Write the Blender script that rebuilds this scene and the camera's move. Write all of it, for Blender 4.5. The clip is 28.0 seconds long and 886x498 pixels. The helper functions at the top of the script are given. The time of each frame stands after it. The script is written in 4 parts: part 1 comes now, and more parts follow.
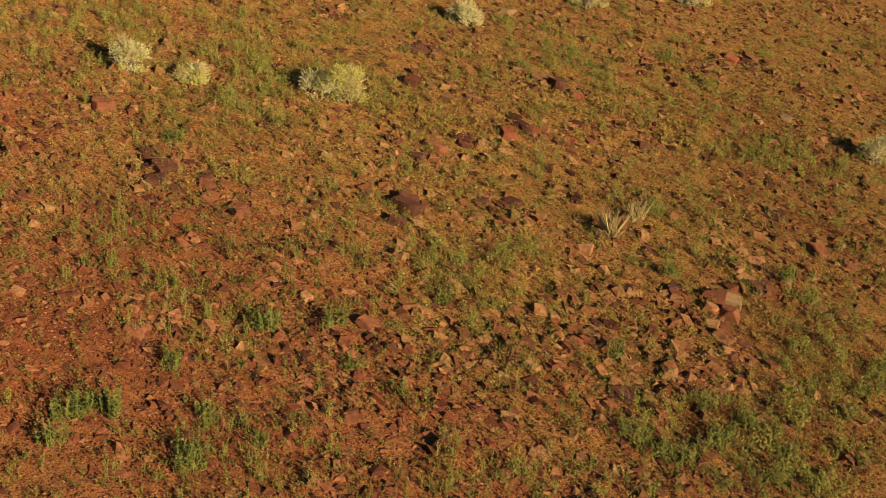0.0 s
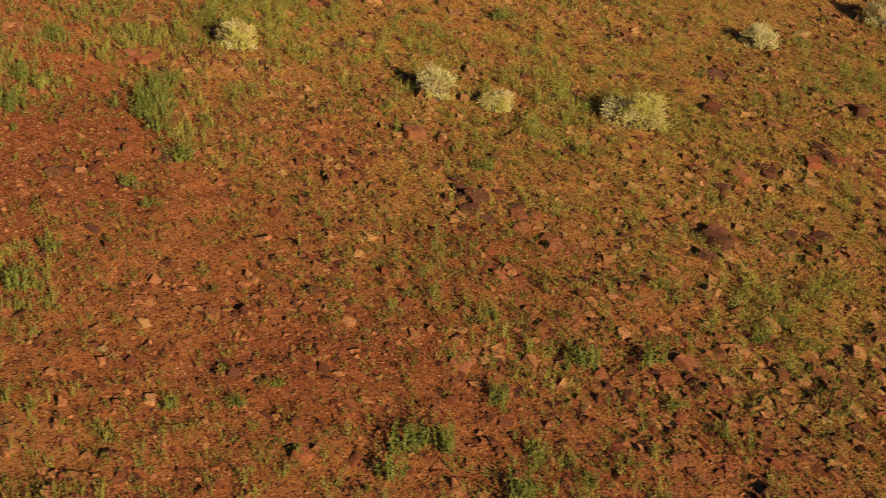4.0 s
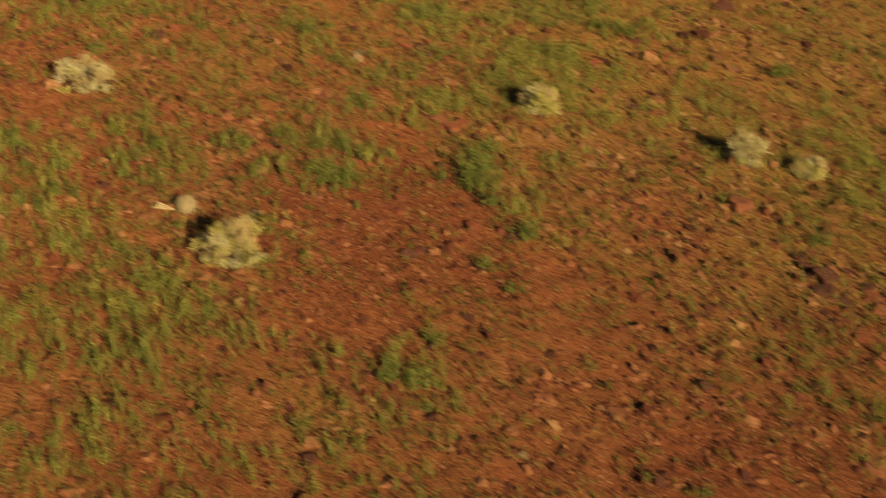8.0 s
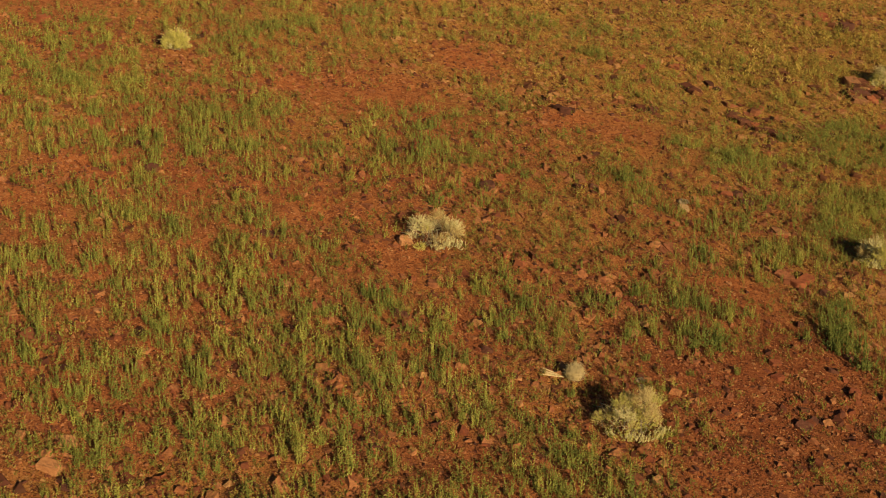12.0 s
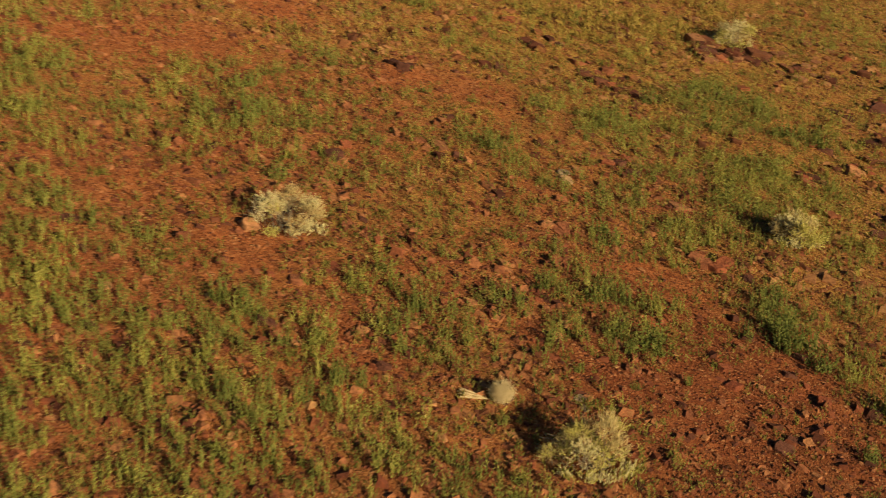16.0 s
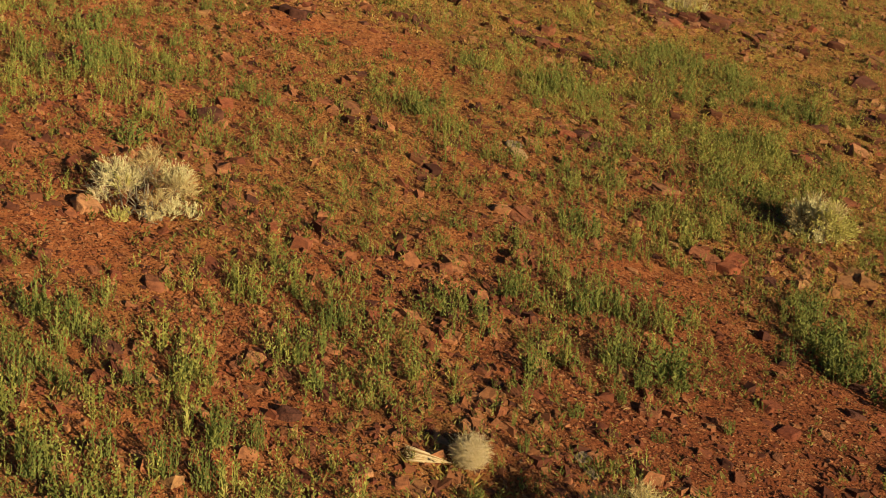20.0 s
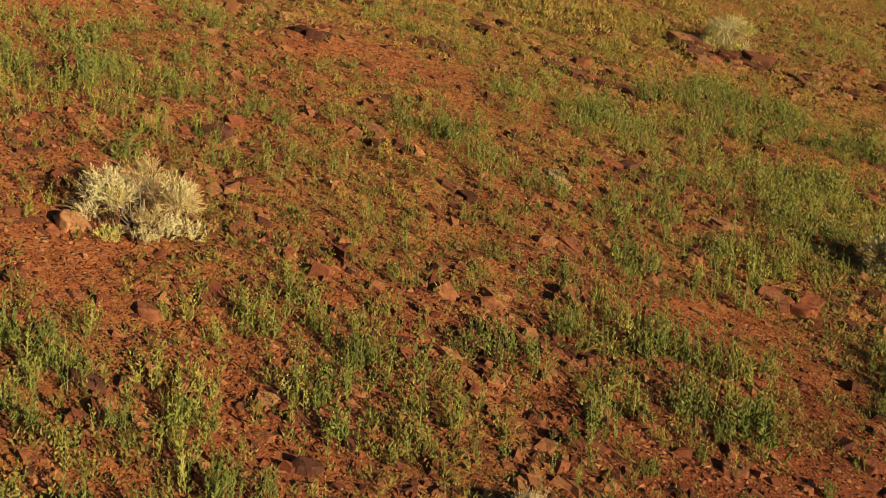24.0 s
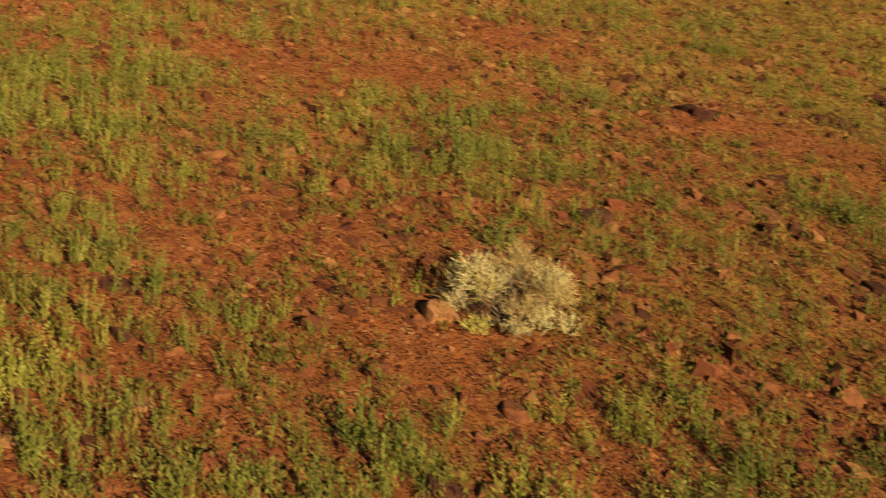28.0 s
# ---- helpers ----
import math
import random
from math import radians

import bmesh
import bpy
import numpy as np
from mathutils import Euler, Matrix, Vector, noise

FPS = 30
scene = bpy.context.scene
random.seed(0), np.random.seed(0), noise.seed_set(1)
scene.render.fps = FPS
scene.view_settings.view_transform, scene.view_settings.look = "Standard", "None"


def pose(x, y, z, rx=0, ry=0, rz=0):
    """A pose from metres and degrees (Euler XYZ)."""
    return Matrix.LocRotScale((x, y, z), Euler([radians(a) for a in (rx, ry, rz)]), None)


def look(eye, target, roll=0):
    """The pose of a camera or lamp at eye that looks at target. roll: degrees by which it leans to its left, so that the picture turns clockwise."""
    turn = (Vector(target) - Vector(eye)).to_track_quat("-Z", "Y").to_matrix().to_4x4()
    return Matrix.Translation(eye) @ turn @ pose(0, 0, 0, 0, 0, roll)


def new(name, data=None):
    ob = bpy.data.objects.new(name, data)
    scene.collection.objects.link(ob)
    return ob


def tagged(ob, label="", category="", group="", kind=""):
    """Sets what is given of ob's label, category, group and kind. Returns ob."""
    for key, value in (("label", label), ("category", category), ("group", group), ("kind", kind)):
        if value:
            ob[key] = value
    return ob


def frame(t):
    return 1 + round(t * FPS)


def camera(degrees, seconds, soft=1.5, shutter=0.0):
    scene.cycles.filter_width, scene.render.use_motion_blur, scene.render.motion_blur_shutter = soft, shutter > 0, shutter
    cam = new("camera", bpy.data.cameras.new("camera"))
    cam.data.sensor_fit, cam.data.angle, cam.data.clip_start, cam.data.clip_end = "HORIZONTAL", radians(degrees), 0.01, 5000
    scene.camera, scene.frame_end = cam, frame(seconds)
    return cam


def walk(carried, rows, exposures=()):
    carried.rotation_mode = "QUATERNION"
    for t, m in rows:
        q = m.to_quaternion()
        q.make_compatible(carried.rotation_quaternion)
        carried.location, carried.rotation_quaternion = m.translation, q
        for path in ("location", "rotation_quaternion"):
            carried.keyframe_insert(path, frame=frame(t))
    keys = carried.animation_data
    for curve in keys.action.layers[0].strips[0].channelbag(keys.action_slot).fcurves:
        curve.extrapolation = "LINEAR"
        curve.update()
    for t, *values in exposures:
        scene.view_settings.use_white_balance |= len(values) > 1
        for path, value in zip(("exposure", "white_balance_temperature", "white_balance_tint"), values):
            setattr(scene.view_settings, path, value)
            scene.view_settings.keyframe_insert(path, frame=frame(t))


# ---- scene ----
# ---- camera ----
cam = camera(33.80, 28.0, soft=0.75, shutter=0.75)
PATH = [
    (0, (13.125, -19.732, -0.477), (12.044, -7.909, -2.222), -0.35),
    (0.5, (13.146, -19.725, -0.425), (11.896, -7.917, -2.160), -0.32),
    (1, (13.148, -19.720, -0.399), (11.711, -7.933, -2.134), -0.23),
    (1.5, (13.142, -19.687, -0.418), (11.470, -7.929, -2.137), -0.19),
    (2, (13.065, -19.720, -0.378), (11.151, -8.001, -2.106), -0.20),
    (2.5, (12.922, -19.754, -0.306), (10.705, -8.088, -2.030), -0.39),
    (3, (12.669, -19.784, -0.179), (10.167, -8.175, -1.900), -0.40),
    (3.5, (12.380, -19.812, -0.093), (9.589, -8.267, -1.808), -0.33),
    (4, (12.091, -19.862, -0.061), (9.128, -8.361, -1.779), -0.29),
    (4.5, (11.773, -19.924, -0.072), (8.755, -8.439, -1.802), -0.28),
    (5, (11.390, -19.977, -0.123), (8.383, -8.491, -1.862), -0.31),
    (5.5, (10.903, -20.000, -0.208), (7.930, -8.505, -1.946), -0.37),
    (6, (10.338, -20.016, -0.251), (7.371, -8.518, -1.983), -0.46),
    (6.5, (9.848, -20.112, -0.041), (6.846, -8.627, -1.795), -0.55),
    (7, (9.273, -20.101, 0.194), (6.273, -8.613, -1.543), -0.52),
    (7.5, (8.756, -20.128, 0.498), (5.688, -8.654, -1.215), -0.52),
    (8, (8.195, -20.106, 0.811), (4.761, -8.727, -0.834), -0.30),
    (8.5, (7.674, -20.066, 1.054), (3.736, -8.827, -0.421), 0.00),
    (9, (7.226, -20.084, 1.302), (2.967, -8.942, -0.012), 0.14),
    (9.5, (6.814, -20.147, 1.543), (2.317, -9.083, 0.378), 0.20),
    (10, (6.421, -20.222, 1.715), (1.788, -9.199, 0.704), 0.16),
    (10.5, (6.014, -20.340, 1.793), (1.363, -9.313, 0.904), 0.20),
    (11, (5.614, -20.457, 1.770), (0.947, -9.434, 0.929), 0.11),
    (11.5, (5.174, -20.635, 1.724), (0.697, -9.534, 0.875), -0.09),
    (12, (4.720, -20.875, 1.699), (0.476, -9.686, 0.821), -0.23),
    (12.5, (4.254, -21.060, 1.692), (0.361, -9.746, 0.782), -0.26),
    (13, (3.773, -21.049, 1.641), (0.365, -9.582, 0.689), -0.11),
    (13.5, (3.329, -20.846, 1.650), (0.322, -9.271, 0.662), -0.09),
    (14, (2.931, -20.416, 1.646), (0.130, -8.791, 0.634), -0.12),
    (14.5, (2.570, -19.790, 1.613), (-0.137, -8.144, 0.585), -0.17),
    (15, (2.236, -19.024, 1.564), (-0.365, -7.356, 0.524), -0.23),
    (15.5, (1.920, -18.174, 1.513), (-0.439, -6.455, 0.457), -0.29),
    (16, (1.623, -17.305, 1.467), (-0.310, -5.510, 0.395), -0.34),
    (16.5, (1.371, -16.493, 1.411), (-0.154, -4.639, 0.339), -0.34),
    (17, (1.157, -15.724, 1.331), (-0.056, -3.833, 0.269), -0.27),
    (17.5, (0.989, -15.031, 1.159), (-0.136, -3.129, 0.122), -0.26),
    (18, (0.831, -14.435, 0.967), (-0.292, -2.531, -0.048), -0.22),
    (18.5, (0.710, -13.909, 0.954), (-0.358, -1.998, -0.040), -0.13),
    (19, (0.624, -13.459, 0.971), (-0.325, -1.537, -0.016), -0.09),
    (19.5, (0.535, -13.050, 0.940), (-0.368, -1.124, -0.037), -0.05),
    (20, (0.465, -12.693, 0.861), (-0.434, -0.765, -0.097), -0.00),
    (20.5, (0.418, -12.396, 0.811), (-0.494, -0.469, -0.143), 0.01),
    (21, (0.365, -12.138, 0.771), (-0.554, -0.207, -0.124), 0.04),
    (21.5, (0.325, -11.931, 0.730), (-0.600, 0.006, -0.072), 0.16),
    (22, (0.279, -11.754, 0.666), (-0.648, 0.189, -0.049), 0.28),
    (22.5, (0.226, -11.594, 0.589), (-0.700, 0.353, -0.047), 0.37),
    (23, (0.173, -11.444, 0.519), (-0.756, 0.507, -0.040), 0.45),
    (23.5, (0.126, -11.295, 0.478), (-0.812, 0.659, -0.001), 0.53),
    (24, (0.096, -11.147, 0.473), (-0.848, 0.809, 0.080), 0.56),
    (24.5, (0.086, -11.019, 0.477), (-0.871, 0.939, 0.165), 0.49),
    (25, (0.051, -10.888, 0.489), (-1.114, 1.053, 0.258), 0.56),
    (25.5, (0.029, -10.765, 0.496), (-1.297, 1.161, 0.347), 0.60),
    (26, (0.022, -10.654, 0.495), (-1.524, 1.246, 0.433), 0.59),
    (26.5, (0.003, -10.567, 0.493), (-1.988, 1.267, 0.518), 0.71),
    (27, (-0.005, -10.465, 0.493), (-2.735, 1.220, 0.607), 0.85),
    (27.5, (-0.020, -10.358, 0.475), (-3.499, 1.125, 0.680), 0.91),
    (28, (-0.033, -10.303, 0.506), (-4.072, 0.994, 0.771), 1.03),
]
walk(cam, [(t, look(eye, target, roll)) for t, eye, target, roll in PATH], exposures=((0.0, 0.10, 6400, 10), (1.5, 0.07, 6450, 10), (3.5, -0.02, 6550, 10), (7.0, -0.16, 6900, 10), (10.0, -0.21, 7050, 10), (13.0, -0.20, 6950, 10), (16.0, -0.07, 6700, 10), (20.0, 0.10, 6350, 10), (25.0, 0.12, 6350, 10), (26.5, -0.01, 6850, 10), (28.0, -0.15, 7200, 10)))

# ---- light: a low sun that shines straight onto the hillside ----
SUN_HEIGHT, SUN_SIDE = radians(3.2), radians(132.5)  # side: clockwise from +y
world = bpy.data.worlds.new("sky")
scene.world = world
world.use_nodes = True
sky = world.node_tree.nodes.new("ShaderNodeTexSky")
sky.sky_type, sky.sun_disc = "NISHITA", False
sky.sun_elevation, sky.sun_rotation = SUN_HEIGHT, SUN_SIDE
sky.air_density, sky.dust_density, sky.ozone_density = 1.0, 0.4, 3.0
back = world.node_tree.nodes["Background"]
back.inputs["Strength"].default_value = 0.08
world.node_tree.links.new(sky.outputs["Color"], back.inputs["Color"])
sun = new("sun", bpy.data.lights.new("sun", "SUN"))
sun.data.energy, sun.data.angle, sun.data.color = 5.0, radians(0.53), (1.0, 0.79, 0.45)
TO_SUN = Vector((math.sin(SUN_SIDE) * math.cos(SUN_HEIGHT), math.cos(SUN_SIDE) * math.cos(SUN_HEIGHT), math.sin(SUN_HEIGHT)))
sun.matrix_basis = look(TO_SUN * 60, (0, 0, 0))


# ---- materials ----
def shader(name, rough=0.9, gloss=0.2):
    m = bpy.data.materials.new(name)
    m.use_nodes = True
    b = m.node_tree.nodes["Principled BSDF"]
    b.inputs["Roughness"].default_value = rough
    b.inputs["Specular IOR Level"].default_value = gloss
    b.inputs["Diffuse Roughness"].default_value = 0.8
    return m, m.node_tree, b


def add(tree, kind, **values):
    n = tree.nodes.new(kind)
    for key, v in values.items():
        n.inputs[key].default_value = v
    return n


def mixer(tree, fac, a, b, how="MIX"):
    n = tree.nodes.new("ShaderNodeMix")
    n.data_type, n.blend_type = "RGBA", how
    for slot, v in ((0, fac), (6, a), (7, b)):
        if isinstance(v, (int, float)):
            n.inputs[slot].default_value = v
        elif isinstance(v, tuple):
            n.inputs[slot].default_value = (*v, 1)
        else:
            tree.links.new(v, n.inputs[slot])
    return n.outputs[2]


def ramp(tree, value, *stops):
    n = tree.nodes.new("ShaderNodeValToRGB")
    els = n.color_ramp.elements
    while len(els) < len(stops):
        els.new(0.5)
    for e, (at, c) in zip(els, stops):
        e.position, e.color = at, (*c, 1) if isinstance(c, tuple) else (c, c, c, 1)
    tree.links.new(value, n.inputs[0])
    return n.outputs[0]


def grain(tree, size, detail=5.0, rough=0.6, kind="Object"):
    """Noise of that size in metres on the thing's own coordinates."""
    co = tree.nodes.new("ShaderNodeTexCoord")
    n = add(tree, "ShaderNodeTexNoise", Scale=1 / size, Detail=detail, Roughness=rough)
    tree.links.new(co.outputs[kind], n.inputs["Vector"])
    return n.outputs[0]


def relief(tree, b, height, depth, strength=1.0):
    n = add(tree, "ShaderNodeBump", Strength=strength, Distance=depth)
    tree.links.new(height, n.inputs["Height"])
    tree.links.new(n.outputs[0], b.inputs["Normal"])


def soil_material():
    m, t, b = shader("red_soil", 0.95, 0.1)
    big, mid, fine = grain(t, 1.6, 4), grain(t, 0.16, 6, 0.65), grain(t, 0.022, 4, 0.7)
    red = ramp(t, mid, (0.26, (0.13, 0.045, 0.024)), (0.44, (0.31, 0.11, 0.048)), (0.6, (0.42, 0.16, 0.07)), (0.78, (0.52, 0.25, 0.12)))
    red = mixer(t, ramp(t, big, (0.4, 0.0), (0.65, 0.6)), red, (0.38, 0.11, 0.048))
    litter = ramp(t, fine, (0.3, (0.13, 0.062, 0.019)), (0.5, (0.40, 0.23, 0.062)), (0.7, (0.66, 0.44, 0.14)))
    at = t.nodes.new("ShaderNodeAttribute")
    at.attribute_name = "litter"
    j = t.nodes.new("ShaderNodeMath")
    j.operation = "MULTIPLY"
    t.links.new(at.outputs["Fac"], j.inputs[0])
    t.links.new(ramp(t, grain(t, 0.3, 6, 0.7), (0.3, 0.1), (0.55, 1.0)), j.inputs[1])
    col = mixer(t, j.outputs[0], red, litter)
    open_soil = t.nodes.new("ShaderNodeAttribute")
    open_soil.attribute_name = "open_soil"
    clear = ramp(t, grain(t, 0.5, 5, 0.65), (0.3, 0.0), (0.6, 1.0))
    much = t.nodes.new("ShaderNodeMath")
    much.operation = "MULTIPLY"
    t.links.new(open_soil.outputs["Fac"], much.inputs[0])
    t.links.new(clear, much.inputs[1])
    col = mixer(t, much.outputs[0], col, ramp(t, mid, (0.28, (0.25, 0.07, 0.03)), (0.5, (0.48, 0.16, 0.06)), (0.75, (0.62, 0.27, 0.11))))
    # maroon earth; on the eastern ground this darker colour also carries shade
    maroon_dim = t.nodes.new("ShaderNodeAttribute")
    maroon_dim.attribute_name = "maroon"
    col = mixer(t, maroon_dim.outputs["Fac"], col, ramp(t, mid, (0.3, (0.10, 0.028, 0.018)), (0.5, (0.21, 0.056, 0.03)), (0.75, (0.38, 0.12, 0.056))))
    speck = ramp(t, fine, (0.34, (0.4, 0.4, 0.4)), (0.5, (1.0, 1.0, 1.0)), (0.75, (1.25, 1.2, 1.15)))
    col = mixer(t, 0.7, col, speck, "MULTIPLY")
    # chips of stone trodden into the soil, in two sizes, each of its own shade
    co = t.nodes.new("ShaderNodeTexCoord")
    warp = add(t, "ShaderNodeTexNoise", Scale=30.0, Detail=2.0)
    t.links.new(co.outputs["Object"], warp.inputs["Vector"])
    bent = t.nodes.new("ShaderNodeVectorMath")
    bent.operation = "MULTIPLY_ADD"
    bent.inputs[1].default_value = (0.03, 0.03, 0.03)
    t.links.new(warp.outputs["Color"], bent.inputs[0])
    t.links.new(co.outputs["Object"], bent.inputs[2])
    heights = []
    for scale, share in ((20.0, 0.55), (46.0, 0.42)):
        cell = add(t, "ShaderNodeTexVoronoi", Scale=scale, Randomness=1.0)
        t.links.new(bent.outputs[0], cell.inputs["Vector"])
        one = t.nodes.new("ShaderNodeSeparateColor")
        t.links.new(cell.outputs["Color"], one.inputs[0])
        shade = ramp(t, one.outputs[0], (0.0, (0.12, 0.038, 0.022)), (0.25, (0.22, 0.066, 0.032)), (0.5, (0.40, 0.135, 0.055)), (0.8, (0.52, 0.21, 0.088)), (1.0, (0.64, 0.36, 0.18)))
        there = t.nodes.new("ShaderNodeMath")
        there.operation = "MULTIPLY"
        t.links.new(ramp(t, one.outputs[1], (share - 0.02, 0.0), (share + 0.02, 1.0)), there.inputs[0])
        t.links.new(ramp(t, cell.outputs["Distance"], (0.3, 1.0), (0.5, 0.0)), there.inputs[1])
        col = mixer(t, there.outputs[0], col, shade)
        heights.append(there.outputs[0])
    t.links.new(col, b.inputs["Base Color"])
    h = mixer(t, 0.5, mid, fine)
    h = mixer(t, 0.5, h, mixer(t, 0.45, heights[0], heights[1]))
    relief(t, b, h, 0.08, 1.0)
    return m


def stone_material(name, dark, base, light, joined=False):
    m, t, b = shader(name, 0.85, 0.25)
    if joined:
        second, third, fourth = (tuple(u + k * (v - u) for u, v in zip(a, b)) for a, b, k in ((dark, base, 0.5), (base, light, 0.25), (base, light, 0.6)))
        pick = t.nodes.new("ShaderNodeNewGeometry").outputs["Random Per Island"]
        c = ramp(t, pick, (0.0, dark), (0.2, second), (0.42, base), (0.62, third), (0.82, fourth), (1.0, light))
    else:
        pick = t.nodes.new("ShaderNodeObjectInfo").outputs["Random"]
        c = mixer(t, pick, base, light)
    n = grain(t, 0.05 if joined else 0.3, 8, 0.72)
    c = mixer(t, ramp(t, n, (0.4, 0.0), (0.66, 0.75)), c, dark)
    dust = ramp(t, grain(t, 0.3 if joined else 1.2, 3), (0.52, 0.0), (0.75, 0.4))
    c = mixer(t, dust, c, (0.36, 0.14, 0.06))
    t.links.new(c, b.inputs["Base Color"])
    relief(t, b, grain(t, 0.03 if joined else 0.22, 7, 0.75), 0.012 if joined else 0.03, 1.0)
    return m


def leaf_material(name, *stops, rough=0.7, patch=1.4, share=0.35):
    """Blades and leaves, each one of its own shade, in drifts of yellower and greener growth, patch to the metre."""
    m, t, b = shader(name, rough, 0.25)
    pick = t.nodes.new("ShaderNodeNewGeometry").outputs["Random Per Island"]
    co = t.nodes.new("ShaderNodeNewGeometry").outputs["Position"]
    n = add(t, "ShaderNodeTexNoise", Scale=patch, Detail=3.0)
    t.links.new(co, n.inputs["Vector"])
    j = add(t, "ShaderNodeMix", Factor=share)
    t.links.new(pick, j.inputs[2])
    t.links.new(ramp(t, n.outputs[0], (0.3, 0.0), (0.7, 1.0)), j.inputs[3])
    t.links.new(ramp(t, j.outputs[0], *stops), b.inputs["Base Color"])
    return m


SOIL = soil_material()
DARK = stone_material("dark_stone", (0.07, 0.03, 0.023), (0.155, 0.058, 0.041), (0.23, 0.09, 0.062))
BROWN = stone_material("brown_stone", (0.15, 0.052, 0.031), (0.33, 0.115, 0.06), (0.43, 0.17, 0.088))
RED = stone_material("red_stone", (0.18, 0.05, 0.031), (0.36, 0.105, 0.056), (0.48, 0.165, 0.08))
TAN = stone_material("tan_stone", (0.32, 0.13, 0.062), (0.56, 0.25, 0.115), (0.68, 0.35, 0.175))
GREY = stone_material("grey_stone", (0.24, 0.16, 0.11), (0.42, 0.31, 0.21), (0.5, 0.38, 0.27))
PALE = stone_material("pale_stone", (0.30, 0.18, 0.095), (0.50, 0.32, 0.175), (0.58, 0.39, 0.22))
RUBBLE = stone_material("rubble", (0.085, 0.032, 0.024), (0.29, 0.084, 0.042), (0.6, 0.27, 0.125), joined=True)
OCHRE = stone_material("ochre_rubble", (0.11, 0.042, 0.026), (0.33, 0.12, 0.052), (0.6, 0.34, 0.15), joined=True)
ROW = stone_material("row_stone", (0.06, 0.024, 0.018), (0.17, 0.052, 0.03), (0.5, 0.25, 0.125), joined=True)
GREEN = leaf_material("weed_green", (0.0, (0.095, 0.105, 0.022)), (0.35, (0.255, 0.262, 0.055)), (0.7, (0.41, 0.39, 0.092)), (1.0, (0.6, 0.54, 0.19)), patch=7.0, share=0.5)
DEEP = leaf_material("deep_green", (0.0, (0.075, 0.098, 0.022)), (0.5, (0.235, 0.258, 0.058)), (1.0, (0.42, 0.42, 0.115)), patch=7.0, share=0.5)
SHADY = leaf_material("shady_green", (0.0, (0.065, 0.09, 0.021)), (0.5, (0.18, 0.215, 0.05)), (1.0, (0.36, 0.375, 0.1)), patch=7.0, share=0.5)
OLIVE = leaf_material("olive_sprigs", (0.0, (0.07, 0.08, 0.016)), (0.4, (0.17, 0.17, 0.036)), (0.7, (0.29, 0.25, 0.06)), (1.0, (0.44, 0.33, 0.11)))
STRAW = leaf_material("dry_straw", (0.0, (0.15, 0.06, 0.025)), (0.35, (0.31, 0.16, 0.06)), (0.7, (0.44, 0.28, 0.10)), (1.0, (0.62, 0.47, 0.22)), rough=0.6)
HAY = leaf_material("pale_straw", (0.0, (0.36, 0.26, 0.11)), (0.4, (0.60, 0.47, 0.22)), (1.0, (0.80, 0.68, 0.38)), rough=0.6)
GOLD = leaf_material("golden_grass", (0.0, (0.14, 0.10, 0.02)), (0.4, (0.32, 0.23, 0.05)), (0.75, (0.52, 0.38, 0.10)), (1.0, (0.68, 0.52, 0.19)))
SAGE = leaf_material("sage_leaves", (0.0, (0.46, 0.42, 0.22)), (0.3, (0.66, 0.60, 0.325)), (0.7, (0.80, 0.74, 0.43)), (1.0, (0.88, 0.83, 0.54)), patch=20.0, share=0.65)
YOUNG = leaf_material("young_sage", (0.0, (0.40, 0.37, 0.095)), (0.5, (0.62, 0.57, 0.17)), (1.0, (0.76, 0.70, 0.27)), patch=14.0, share=0.6)
TWIG = leaf_material("grey_twigs", (0.0, (0.12, 0.09, 0.06)), (0.5, (0.27, 0.22, 0.16)), (1.0, (0.48, 0.42, 0.32)))
BLEACH = leaf_material("bleached_stalks", (0.0, (0.46, 0.35, 0.19)), (0.5, (0.72, 0.59, 0.37)), (1.0, (0.85, 0.76, 0.55)), rough=0.5)


# ---- the lie of the land ----
def lattice(i, j, seed):
    n = (i * 374761393 + j * 668265263 + seed * 974711 + 1013904223) & 0xFFFFFFFF
    n = ((n ^ (n >> 13)) * 1274126177) & 0xFFFFFFFF
    return ((n ^ (n >> 16)) & 0xFFFF) / 65535.0


def ripple(x, y, size, seed):
    """Smooth noise from -1 to 1 with bumps of that size in metres."""
    x, y = np.asarray(x, float) / size, np.asarray(y, float) / size
    i, j = np.floor(x).astype(np.int64), np.floor(y).astype(np.int64)
    u, v = x - i, y - j
    u, v = u * u * (3 - 2 * u), v * v * (3 - 2 * v)
    low = lattice(i, j, seed) * (1 - u) + lattice(i + 1, j, seed) * u
    high = lattice(i, j + 1, seed) * (1 - u) + lattice(i + 1, j + 1, seed) * u
    return 2 * (low * (1 - v) + high * v) - 1


SLOPE_X, SLOPE_Y = -0.2919, 0.3160
NORMAL = Vector((-SLOPE_X, -SLOPE_Y, 1)).normalized()


LUSH, BARE, WORN, STONY, RICH, GOLDEN, MAROON = [], [], [], [], [], [], []


def lush(x, y, r):
    LUSH.append((x, y, r))


def bare(x, y, r):
    BARE.append((x, y, r))


def worn(x, y, r):
    WORN.append((x, y, r))


def stony(x, y, r):
    STONY.append((x, y, r))


HEAPS = [(13.7, 1.9, 0.3), (3.1, 1.85, 0.4), (-2.65, -1.95, 0.35), (0.86, -4.9, 0.35), (9.2, 3.3, 0.5), (0.0, -3.5, 0.45), (0.35, -3.5, 0.4), (-0.25, -4.1, 0.35)]


def rich(x, y, r):
    RICH.append((x, y, r))


def maroon(x, y, r):
    MAROON.append((x, y, r))


def golden(x, y, r):
    GOLDEN.append((x, y, r))


